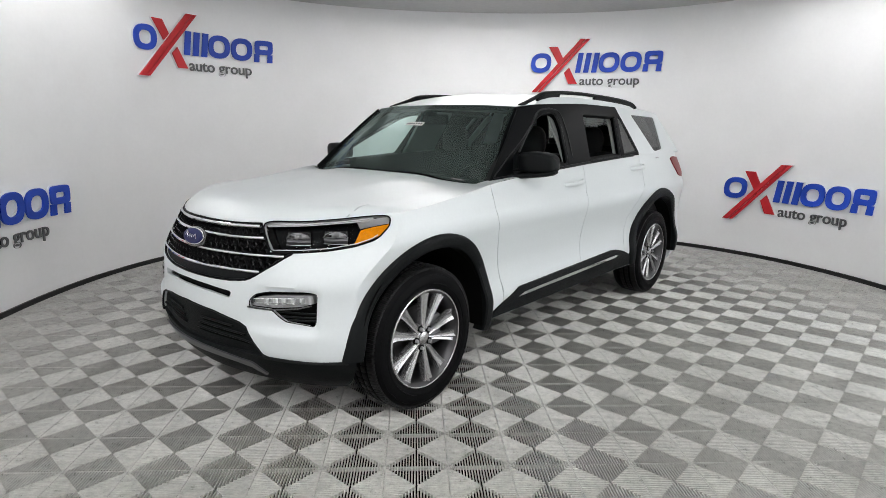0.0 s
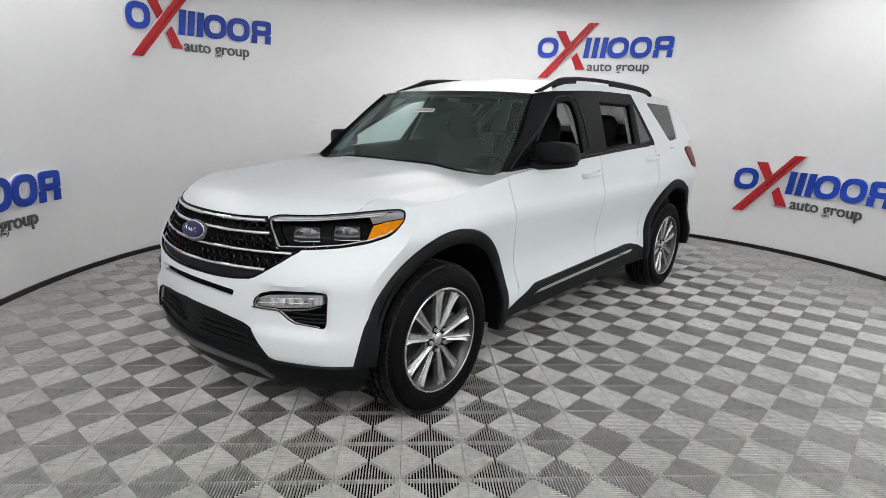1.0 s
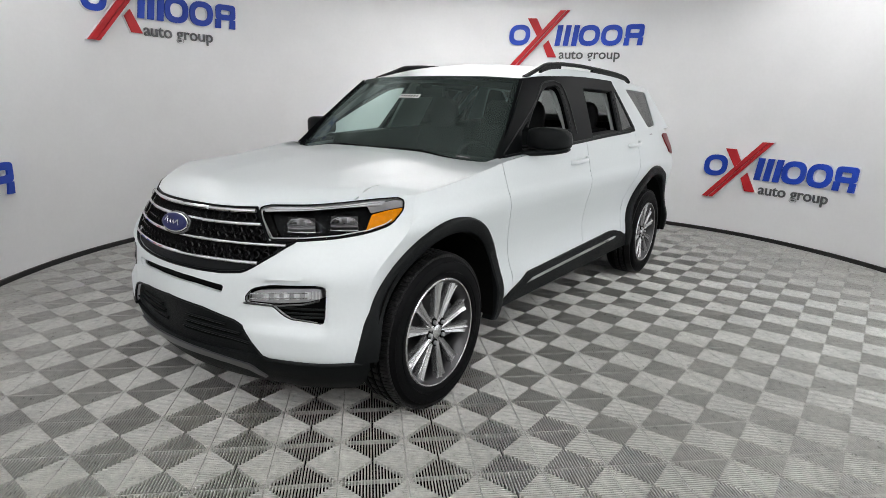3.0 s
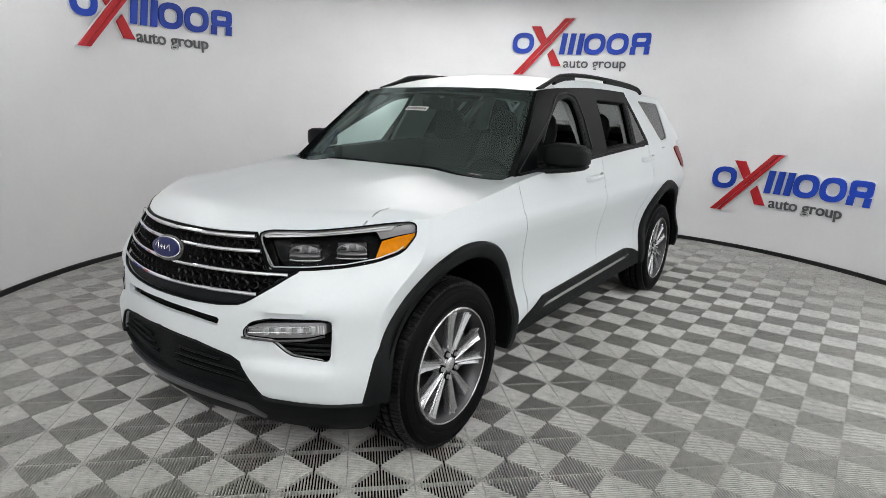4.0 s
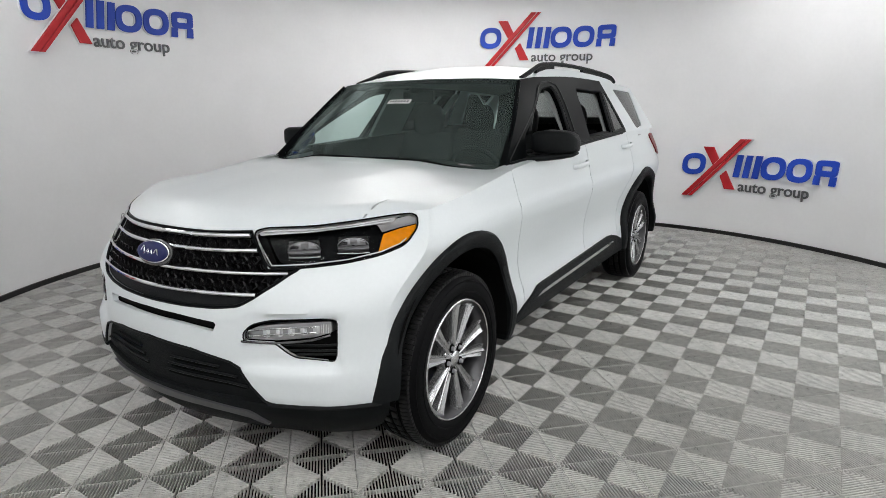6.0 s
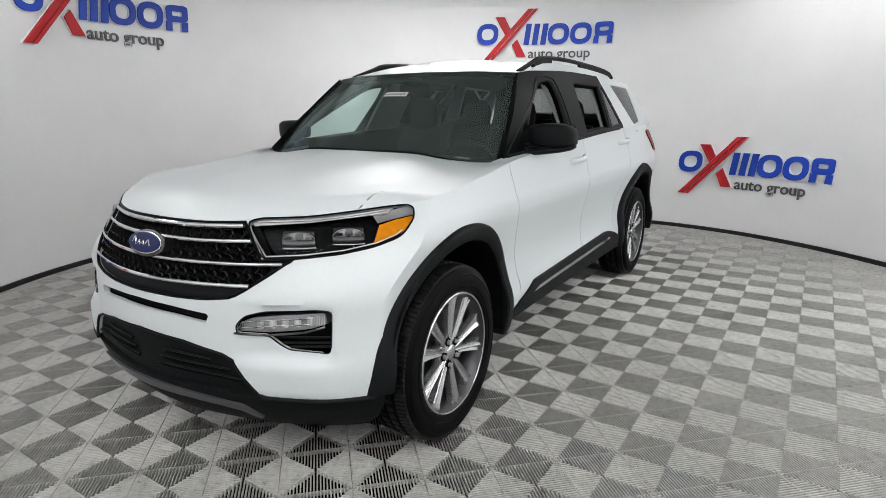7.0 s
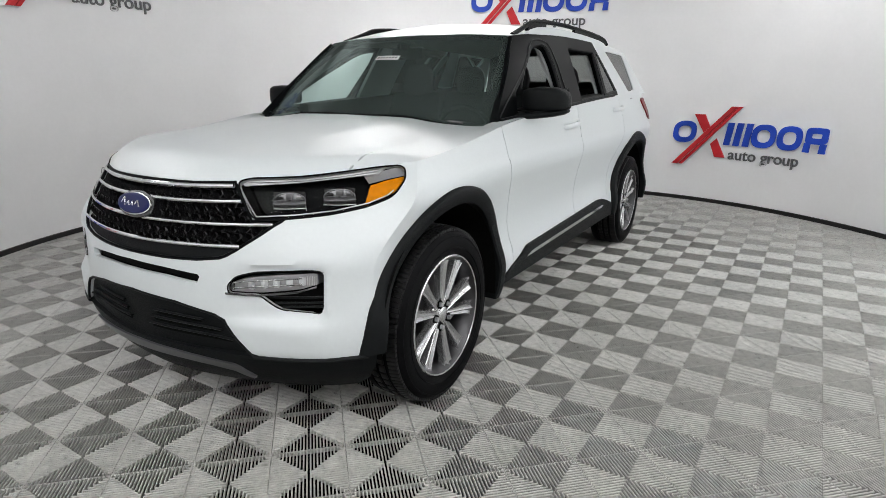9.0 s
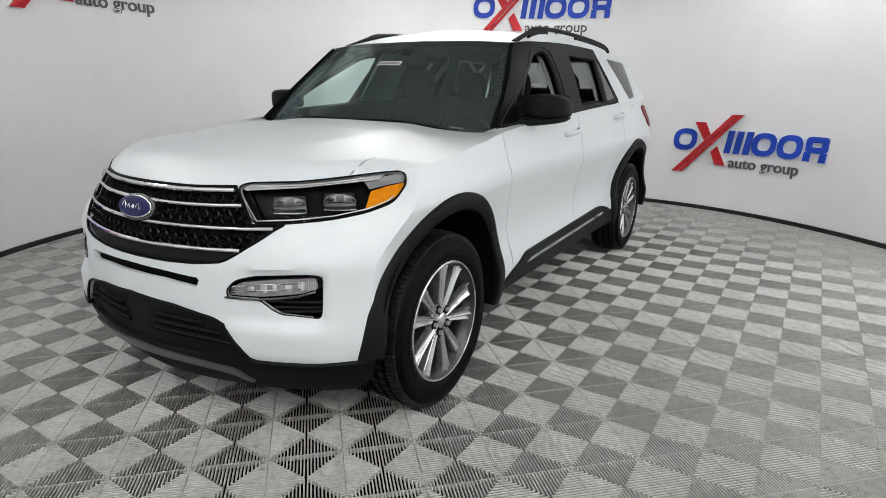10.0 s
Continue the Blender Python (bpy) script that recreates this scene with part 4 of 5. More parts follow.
# ---- wheels ----
def build_wheel():
    """A wheel about its own axis x, outer face towards +x."""
    bm = bmesh.new()
    lathe(bm, [(0.222, -0.100), (0.228, 0.020), (0.240, 0.070), (0.251, 0.092), (0.262, 0.097), (0.2705, 0.105), (0.2715, 0.110), (0.268, 0.114), (0.262, 0.113), (0.254, 0.104), (0.247, 0.094), (0.238, 0.072), (0.226, 0.02), (0.220, -0.100)], 96)
    wheel = part("wheel", bm, M_BARREL, CAR, "ten-spoke alloy wheel with black tyre")
    bm = bmesh.new()
    lathe(bm, [(0.2725, 0.104), (0.2725, 0.112), (0.268, 0.1160), (0.2635, 0.1150), (0.2600, 0.108), (0.2590, 0.100)], 96)
    part("rim_lip", bm, M_ALLOY, wheel)
    bm = bmesh.new()
    lathe(bm, [(0.262, 0.092), (0.270, 0.108), (0.285, 0.1155), (0.300, 0.118), (0.322, 0.1195), (0.345, 0.118), (0.360, 0.113), (0.369, 0.105), (0.378, 0.094), (0.382, 0.080), (0.384, 0.060), (0.384, 0.052), (0.386, 0.051), (0.386, 0.043), (0.389, 0.042), (0.389, 0.012), (0.386, 0.011), (0.386, -0.002), (0.389, -0.003), (0.389, -0.035), (0.386, -0.036), (0.386, -0.044), (0.3935, -0.045), (0.3915, -0.080), (0.376, -0.105), (0.345, -0.118), (0.30, -0.118), (0.262, -0.095)], 120)
    part("tyre", bm, M_RUBBER, wheel)
    bm = bmesh.new()
    for k in range(120):
        t = 2 * math.pi * k / 120
        m = Matrix.Rotation(t, 4, "X")
        box(bm, 0.060, 0.100, -0.0084, 0.0084, 0.372, 0.3945, 0.002, m @ pose(0, 0, 0, 0, 0, 0))
        if k % 2 == 0:
            box(bm, 0.013, 0.041, -0.016, 0.016, 0.388, 0.3955, 0.002, m)
            box(bm, -0.034, -0.004, -0.016, 0.016, 0.388, 0.3955, 0.002, m)
    for v in bm.verts:
        r = math.hypot(v.co.y, v.co.z)
        top = 0.3945 if v.co.x < 0.07 else 0.3945 - 0.30 * (v.co.x - 0.07) ** 1.0 * 0.9
        if v.co.x > 0.07 and r > top:
            v.co.y *= top / r
            v.co.z *= top / r
    part("tread", bm, M_TREAD, wheel)
    bm = bmesh.new()
    for r0, h in ((0.304, 0.1198), (0.352, 0.1172)):
        lathe(bm, [(r0 - 0.003, h - 0.002), (r0 - 0.0015, h + 0.0012), (r0 + 0.0015, h + 0.0012), (r0 + 0.003, h - 0.002)], 96)
    part("sidewall_ridge", bm, M_RUBBER, wheel)
    faces = []
    for fluted in (True, False):
        face = bpy.data.meshes.new("spoke")
        bm = bmesh.new()
        rows = []
        for k in range(15):
            t = k / 14
            r = 0.046 + 0.215 * t
            half = float(np.interp(t, (0.0, 0.3, 0.72, 0.90, 1.0), (0.0130, 0.0165, 0.0235, 0.0300, 0.0440)))
            h = 0.0845 + 0.016 * t
            low = (0.0095 if fluted else 0.003) * math.sin(math.pi * min(0.8, t * 0.8)) + 0.001
            mid = low if fluted else -0.006 * t
            rows.append([(h - 0.034, -half * 1.05, r), (h - 0.005, -half, r), (h, -half + 0.0020, r), (h - 0.001, -half + 0.0042, r), (h - low, -half * 0.35, r), (h - mid, 0, r), (h - low, half * 0.35, r), (h - 0.001, half - 0.0042, r), (h, half - 0.0020, r), (h - 0.005, half, r), (h - 0.034, half * 1.05, r)])
        grid(bm, rows)
        bmesh.ops.recalc_face_normals(bm, faces=bm.faces)
        for f in bm.faces:
            f.smooth = True
        for e in bm.edges:
            if len(e.link_faces) == 2 and e.calc_face_angle(0) > radians(16):
                e.smooth = False
        bm.to_mesh(face)
        bm.free()
        face.materials.append(M_ALLOY)
        faces.append(face)
    for k in range(10):
        ob = new("spoke", faces[k % 2])
        ob.parent = wheel
        ob.rotation_euler = (radians(36 * k + 4 + (3 if k % 2 else -3)), 0, 0)
    bm = bmesh.new()
    lathe(bm, [(0.079, 0.03), (0.078, 0.068), (0.073, 0.0785), (0.045, 0.0815), (0.036, 0.084), (0.034, 0.090), (0.028, 0.0935), (0.001, 0.0945)], 48)
    part("hub", bm, M_ALLOY, wheel)
    nut = bpy.data.meshes.new("lug_nut")
    bm = bmesh.new()
    bmesh.ops.create_cone(bm, cap_ends=True, segments=6, radius1=0.0115, radius2=0.0095, depth=0.024)
    bmesh.ops.rotate(bm, matrix=Matrix.Rotation(radians(90), 3, "Y"), verts=list(bm.verts))
    bm.to_mesh(nut)
    bm.free()
    nut.materials.append(M_NUT)
    # raised black cups stand in for the shaded recesses round the nuts
    pocket = bpy.data.meshes.new("lug_pocket")
    bm = bmesh.new()
    lathe(bm, [(0.0195, 0.0), (0.0185, 0.006), (0.0140, 0.006), (0.0135, 0.001), (0.001, 0.001)], 20)
    bm.to_mesh(pocket)
    bm.free()
    pocket.materials.append(M_BLACK)
    for k in range(5):
        t = radians(72 * k + 40)
        for me, nm, x in ((nut, "lug_nut", 0.088), (pocket, "lug_pocket", 0.083)):
            ob = new(nm, me)
            ob.parent = wheel
            ob.location = (x, 0.057 * math.cos(t), 0.057 * math.sin(t))
    bm = bmesh.new()
    lathe(bm, [(0.06, 0.025), (0.17, 0.025), (0.172, 0.018), (0.17, 0.0), (0.06, 0.0)], 48)
    part("brake_disc", bm, M_ROTOR, wheel)
    bm = bmesh.new()
    box(bm, -0.03, 0.05, 0.10, 0.185, -0.08, 0.09, 0.015)
    part("brake_caliper", bm, M_ALLOY_DARK, wheel)
    bm = bmesh.new()
    lathe(bm, [(0.215, -0.08), (0.05, -0.08)], 40)
    part("brake_shield", bm, M_BLACK, wheel)
    return wheel


WHEEL = build_wheel()
WHEEL_SIZE = Matrix.Diagonal((1, 0.97, 0.97, 1))
WHEEL.matrix_basis = pose(0.832, FRONT_AXLE, 0.381) @ WHEEL_SIZE
copy_thing(WHEEL, pose(0.838, REAR_AXLE, 0.381, 27, 0, 0) @ WHEEL_SIZE)
copy_thing(WHEEL, pose(-0.832, FRONT_AXLE, 0.381, 0, 0, 180) @ WHEEL_SIZE)
copy_thing(WHEEL, pose(-0.838, REAR_AXLE, 0.381, 0, 0, 180) @ WHEEL_SIZE)


# ---- flank and roof details ----
def loft(sections):
    bm = bmesh.new()
    vs = grid(bm, sections, wrap=True)
    bm.faces.new(vs[0])
    bm.faces.new(vs[-1])
    return bm


def superloop(cx, cy, cz, a, b, n=24, e=3.2, plane="yz"):
    out = []
    for k in range(n):
        t = 2 * math.pi * k / n
        c, s = math.cos(t), math.sin(t)
        u, w = a * math.copysign(abs(c) ** (2 / e), c), b * math.copysign(abs(s) ** (2 / e), s)
        out.append((cx, cy + u, cz + w) if plane == "yz" else (cx + u, cy + w, cz))
    return out


def build_mirror():
    secs = []
    for x, a, b, y, z in ((0.838, 0.02, 0.030, 1.000, 1.256), (0.842, 0.050, 0.052, 0.995, 1.256), (0.87, 0.068, 0.062, 0.985, 1.256), (0.93, 0.078, 0.068, 0.985, 1.258), (1.00, 0.076, 0.066, 0.992, 1.257), (1.04, 0.066, 0.060, 1.003, 1.253), (1.064, 0.050, 0.050, 1.011, 1.248), (1.077, 0.032, 0.034, 1.016, 1.243), (1.081, 0.012, 0.016, 1.018, 1.241)):
        secs.append(superloop(x, y, z - 0.004, a, b * 0.92, 28, 4.6))
    cap = pair("side_mirror", loft(secs), M_TRIM, label="black door mirror")
    def sub(name, bm, mat):
        other = flipped(bm)
        part(name, bm, mat, cap[0]), part(name, other, mat, cap[1])
    secs = []
    for x, a, b, y, z in ((0.80, 0.06, 0.016, 0.90, 1.163), (0.86, 0.07, 0.017, 0.935, 1.166), (0.93, 0.066, 0.017, 0.97, 1.172), (1.00, 0.06, 0.016, 0.995, 1.180), (1.05, 0.045, 0.013, 1.008, 1.188), (1.075, 0.02, 0.007, 1.015, 1.196)):
        secs.append(superloop(x, y, z, a, b))
    sub("mirror_foot", loft(secs), M_TRIM)
    bm = bmesh.new()
    rows = [[(0.86 + 0.20 * i / 6, 1.062 - 0.012 * abs(i - 3) / 3, 1.20 + 0.108 * j / 4) for i in range(7)] for j in range(5)]
    grid(bm, rows)
    sub("mirror_glass", bm, M_CHROME)


build_mirror()


def build_handle(y, z):
    bm = bmesh.new()
    secs = []
    for k in range(13):
        t = k / 12
        yy = y + 0.255 * t
        out = 0.034 * math.sin(math.pi * min(1, max(0, t))) ** 0.35
        secs.append([(body_x(yy, z) + out - 0.007 + 0.009 * math.cos(a), yy, z + 0.012 * t + 0.0155 * math.sin(a)) for a in [2 * math.pi * q / 10 for q in range(10)]])
    bm = loft(secs)
    h = pair("door_handle", bm, M_WHITE)
    cup = side_patch(rounded([(y + 0.03, z - 0.022), (y + 0.03, z + 0.036), (y + 0.16, z + 0.040), (y + 0.16, z - 0.016)], 0.02), 0.0015, 0.03)
    other = flipped(cup)
    part("handle_cup", cup, M_WHITE, h[0]), part("handle_cup", other, M_WHITE, h[1])


build_handle(1.43, 1.080)
build_handle(2.52, 1.140)

# fuel flap and tail lamps
def tail_x(y, z):
    if y <= 3.34:
        return side_x(z, y)
    w, back = side_x(z, 3.34), 4.14 - 0.35 * max(0.0, z - 0.75)
    s = min(1.0, ((y - 3.34) / (back - 3.34))) ** (1 / 0.9)
    return w * max(0.02, 1 - s * s) ** 0.14


bm = side_patch(rounded([(3.44, 1.196), (3.52, 1.212), (3.70, 1.20), (3.72, 1.05), (3.66, 1.02), (3.54, 1.045), (3.47, 1.13)], 0.02), 0.012, 0.02, tail_x)
pair("tail_lamp", thicken(bm, 0.03, (-1, 0, 0)), M_RED, label="red wraparound tail lamp")
bm = side_patch(rounded([(3.10, 1.215), (3.16, 1.218), (3.16, 1.208), (3.10, 1.205)], 0.003), 0.003, 0.02, tail_x)
pair("side_badge", thicken(bm, 0.005, (-1, 0, 0)), M_SATIN)

# roof rails
def build_rail():
    path = [(1.27, 1.600), (1.36, 1.626), (1.48, 1.662), (1.58, 1.692), (1.68, 1.702), (1.85, 1.712), (2.11, 1.716), (2.42, 1.711), (2.70, 1.702), (2.92, 1.690), (3.04, 1.677), (3.10, 1.664), (3.15, 1.640)]
    pts = []
    for k in range(61):
        y = 1.27 + (3.15 - 1.27) * k / 60
        pts.append((eave(y).x - 0.025, y, curve(path, y)))
    bm = bmesh.new()
    tube(bm, pts, 0.015, 8, flat=0.9)
    rail = pair("roof_rail", bm, M_TRIM, label="black roof rail")
    def sub(name, bm, mat):
        other = flipped(bm)
        part(name, bm, mat, rail[0]), part(name, other, mat, rail[1])
    def under(y0, y1, low, high, half):
        rows = []
        for k in range(17):
            y = y0 + (y1 - y0) * k / 16
            x, zt, zb = eave(y).x - 0.025, curve(path, y) - high, (curve(EAVE, y) - 0.012 if low is None else curve(path, y) - low)
            zt = max(zt, zb + 0.002)
            rows.append([(x - half, y, zb), (x + half + (0.012 if low is None else 0.0), y, zb), (x + half, y, zt), (x - half, y, zt)])
        return loft(rows)
    for y0, y1 in ((1.50, 1.80), (2.36, 3.10)):
        sub("rail_foot", under(y0, y1, 0.036, 0.004, 0.011), M_TRIM)
    pair("roof_flange", under(1.30, 3.13, None, 0.032, 0.013), M_WHITE)


build_rail()

# belt mouldings and window seals
bm = bmesh.new()
tube(bm, [(glass_x(y, curve(BELT, y)) + 0.002, y, curve(BELT, y) + 0.004) for y in [0.70 + 0.03 * k for k in range(65)]], 0.010, 6)
pair("belt_moulding", bm, M_TRIM)
for poly in (DOOR_GLASS, REAR_GLASS, FIXED_PANE):
    bm = bmesh.new()
    tube(bm, [(glass_x(y, z) - 0.012, y, z) for y, z in poly], 0.010, 6, closed=True, up=(1, 0, 0))
    pair("window_seal", bm, M_SEAL)
bead = [(0.985, 1.29), (1.38, 1.545), (1.46, 1.578), (1.60, 1.592), (1.70, 1.575), (1.715, 1.54), (1.695, 1.44), (1.61, 1.225)]
bm = bmesh.new()
tube(bm, [(glass_x(y, z) + 0.002, y, z) for y, z in rounded(bead, 0.03)[4:-4]], 0.006, 6, up=(1, 0, 0))
pair("frame_bead", bm, M_SEAL)
bm = bmesh.new()
tube(bm, [(glass_x(y, z) - 0.001, y, z) for y, z in rounded([(0.70, 1.160), (0.92, 1.292), (1.15, 1.412), (1.42, 1.553)], 0.03)], 0.005, 6)
pair("pillar_bead", bm, M_SEAL)

# rear end
bm = bmesh.new()
foot = lambda u: Vector((0.80 * u, 3.80 + 0.06 * (1 - u * u), 1.252))
rows = coons(roof_back, foot, lambda v: roof_back(0).lerp(foot(0), v), lambda v: roof_back(1).lerp(foot(1), v), 10, 8)
bm2 = bmesh.new()
grid(bm, rows[:2])
grid(bm, rows[6:])
grid(bm, [r[8:] for r in rows])
mirrored(bm)
part("tailgate", bm, M_WHITE, CAR)
grid(bm2, [[p + Vector((0, -0.006, 0)) for p in r] for r in rows])
mirrored(bm2)
part("rear_window", bm2, M_TINT, CAR)
bm = bmesh.new()
grid(bm, [[p + Vector((0, -0.02, 0)) for p in r[8:]] for r in rows])
mirrored(bm)
box(bm, -0.77, 0.77, 3.70, 3.735, 0.60, 1.285, 0.01)
part("tailgate_lining", bm, M_SEAT, CAR)

# cowl, wipers, sticker
bm = bmesh.new()
rows = [[cowl(u / 20) + Vector((0, -0.03, -0.012)) for u in range(21)], [cowl(u / 20) + Vector((0, 0.10, -0.035)) for u in range(21)]]
grid(bm, rows)
mirrored(bm)
part("cowl_panel", bm, M_TRIM, CAR)


def screen_point(u, v):
    """A point on the windscreen: u from -1 to 1 across, v from 0 to 1 up."""
    rows = SCREEN
    k, j = abs(u) * 30, v * 30
    a, b = min(29, int(k)), min(29, int(j))
    fu, fv = k - a, j - b
    p = (rows[b][a] * (1 - fu) + rows[b][a + 1] * fu) * (1 - fv) + (rows[b + 1][a] * (1 - fu) + rows[b + 1][a + 1] * fu) * fv
    return Vector((math.copysign(p.x, u), p.y, p.z))


SCREEN = screen_rows()
OUT = Vector((0, -0.62, 0.78))
for u0, u1, v0, v1 in ((-0.85, 0.10, 0.004, 0.026), (-0.02, 0.82, 0.004, 0.030)):
    bm = bmesh.new()
    tube(bm, [screen_point(u0 + (u1 - u0) * k / 12, v0 + (v1 - v0) * math.sin(math.pi * k / 12) * 0.6) + OUT * 0.009 for k in range(13)], 0.006, 6)
    part("wiper", bm, M_BLACK, CAR)


def on_screen(u0, u1, v0, v1, off):
    bm = bmesh.new()
    grid(bm, [[screen_point(u0 + (u1 - u0) * i / 4, v0 + (v1 - v0) * j / 2) + OUT * off for i in range(5)] for j in range(3)])
    return bm


sticker = part("stock_sticker", on_screen(-0.085, 0.135, 0.615, 0.672, 0.003), M_PAPER, CAR, "small white printed sticker")
for k in range(7):
    u = -0.070 + 0.028 * k
    part("printed_bar", on_screen(u, u + 0.018, 0.630, 0.655, 0.0042), M_GREY, sticker)
plate = part("identity_plate", on_screen(0.68, 0.78, 0.040, 0.060, 0.003), M_GREY, CAR, "small metal plate behind the windscreen")
part("printed_bar", on_screen(0.695, 0.765, 0.047, 0.053, 0.0042), M_SATIN, plate)
bm = bmesh.new()
grid(bm, [[screen_point(u / 12 * 0.96, v) - OUT * 0.004 for u in range(13)] for v in (0.93, 0.965, 1.0)])
mirrored(bm)
part("shade_band", bm, M_BLACK, CAR)

# ---- cabin ----
bm = bmesh.new()
rows = roof_rows()
grid(bm, [[p + Vector((-0.03 * (k / 36), 0, -0.045)) for k, p in enumerate(r)] for r in rows[4:-2]])
mirrored(bm)
part("headliner", bm, M_INNER, CAR)
bm = bmesh.new()
secs = []
for k in range(13):
    x = -0.80 + 1.60 * k / 12
    b = 0.03 * math.sin(math.pi * k / 12)
    secs.append([(x, 0.60, 0.55), (x, 0.60, 1.085), (x, 0.75, 1.115 + b * 0.3), (x, 0.93, 1.108 + b), (x, 1.02, 1.06 + b), (x, 1.03, 0.95), (x, 0.98, 0.55)])
part("dashboard", loft(secs), M_SEAT, CAR)
bm = bmesh.new()
turn = pose(0.38, 1.19, 1.03, 24, 0, 0)
ringpts = [turn @ Vector((0.185 * math.cos(t), 0, 0.185 * math.sin(t))) for t in [2 * math.pi * k / 40 for k in range(40)]]
tube(bm, ringpts, 0.016, 8, closed=True, up=(0.02, 1, 0.1))
box(bm, -0.075, 0.075, -0.03, 0.02, -0.06, 0.05, 0.02, turn)
box(bm, -0.18, 0.18, -0.012, 0.012, -0.02, 0.015, 0.008, turn)
box(bm, -0.04, 0.04, -0.35, 0.0, -0.04, 0.04, 0.02, turn)
part("steering_wheel", bm, M_SEAT, CAR)


def build_seat(x, y, wide=0.25):
    seat = part("seat", seat_cushion(x, y, wide), M_SEAT, CAR, "black upholstered seat with headrest")
    part("backrest", seat_back(x, y, wide), M_SEAT, seat)
    secs = []
    for z, w, t in ((1.215, 0.075, 0.030), (1.235, 0.105, 0.042), (1.29, 0.130, 0.050), (1.36, 0.134, 0.052), (1.42, 0.116, 0.048), (1.452, 0.090, 0.038), (1.468, 0.055, 0.020)):
        secs.append(superloop(x, y + 0.385 + 0.10 * (z - 1.30), z, w, t, 24, 2.8, "xy"))
    part("headrest", loft(secs), M_SEAT, seat)
    for s in (-0.06, 0.06):
        bm = bmesh.new()
        tube(bm, [(x + s, y + 0.36, 1.20), (x + s, y + 0.37, 1.30)], 0.007, 8)
        part("headrest_post", bm, M_SATIN, seat)


def seat_cushion(x, y, wide):
    bm = bmesh.new()
    box(bm, x - wide, x + wide, y - 0.28, y + 0.28, 0.58, 0.74, 0.06)
    return bm


def seat_back(x, y, wide):
    secs = []
    for k in range(11):
        t = k / 10
        z = 0.64 + 0.62 * t
        w = wide * (1 - 0.16 * t**3 - 0.3 * max(0, t - 0.9))
        d = 0.085 - 0.03 * t - 0.2 * max(0, t - 0.9)
        secs.append(superloop(x, y + 0.22 + 0.16 * t, z, w, d, 20, 3.0, "xy"))
    return loft(secs)


for x in (0.38, -0.38):
    build_seat(x, 1.42)
for x in (0.42, -0.42):
    build_seat(x, 2.32, 0.27)
bm = bmesh.new()
box(bm, -0.62, 0.62, 3.10, 3.24, 0.60, 1.20, 0.05)
part("third_row_bench", bm, M_SEAT, CAR)
bm = bmesh.new()
box(bm, 0.775, 0.860, 1.00, 2.78, 0.42, 1.215, 0.02)
for v in bm.verts:
    if v.co.z > 0.9:
        v.co.z += curve(BELT, v.co.y) - 1.185
        v.co.x -= 0.025
pair("door_card", bm, M_SEAT)
bm = bmesh.new()
box(bm, -0.14, 0.14, 1.02, 1.75, 0.45, 0.82, 0.04)
part("centre_console", bm, M_SEAT, CAR)
bm = bmesh.new()
c = screen_point(0.0, 0.86)
box(bm, -0.115, 0.115, c.y + 0.09, c.y + 0.125, c.z - 0.085, c.z - 0.015, 0.015)
box(bm, -0.012, 0.012, c.y + 0.01, c.y + 0.11, c.z - 0.03, c.z + 0.0, 0.004)
part("interior_mirror", bm, M_SEAT, CAR)
for x in (0.33, -0.33):
    bm = bmesh.new()
    box(bm, x - 0.20, x + 0.20, 1.22, 1.40, 1.575, 1.592, 0.007, pose(0, 0, 0))
    part("sun_visor", bm, M_INNER, CAR)

# pale inner pillar linings
for poly in ([(1.575, 1.14), (1.650, 1.58), (1.90, 1.575), (1.80, 1.14)], [(2.41, 1.24), (2.60, 1.56), (2.69, 1.56), (2.50, 1.24)]):
    bm = side_patch(rounded(poly, 0.02), -0.055, 0.05, glass_x)
    pair("pillar_lining", thicken(bm, 0.02, (-1, 0, 0)), M_PALE)
bm = side_patch(rounded([(1.575, 1.14), (1.650, 1.58), (2.02, 1.575), (1.97, 1.14)], 0.02), -0.062, 0.05, glass_x)
part("belt_lining", flipped(thicken(bm, 0.02, (-1, 0, 0)) or bm), M_PALE, CAR)
bm = side_patch([(0.72, 1.165), (0.90, 1.180), (0.96, 1.295), (1.32, 1.515), (1.37, 1.555), (1.24, 1.555)], -0.05, 0.05, glass_x)
pair("front_pillar_lining", bm, M_PALE)
bm = bmesh.new()
box(bm, 0.790, 0.812, 2.74, 3.70, 0.45, 1.288, 0.006)
pair("cargo_lining", bm, M_SEAT)


# ---- the ribbed floor ----
TILE, RIBS, GAP, DEEP = 0.2735, 22, 0.0008, 0.020


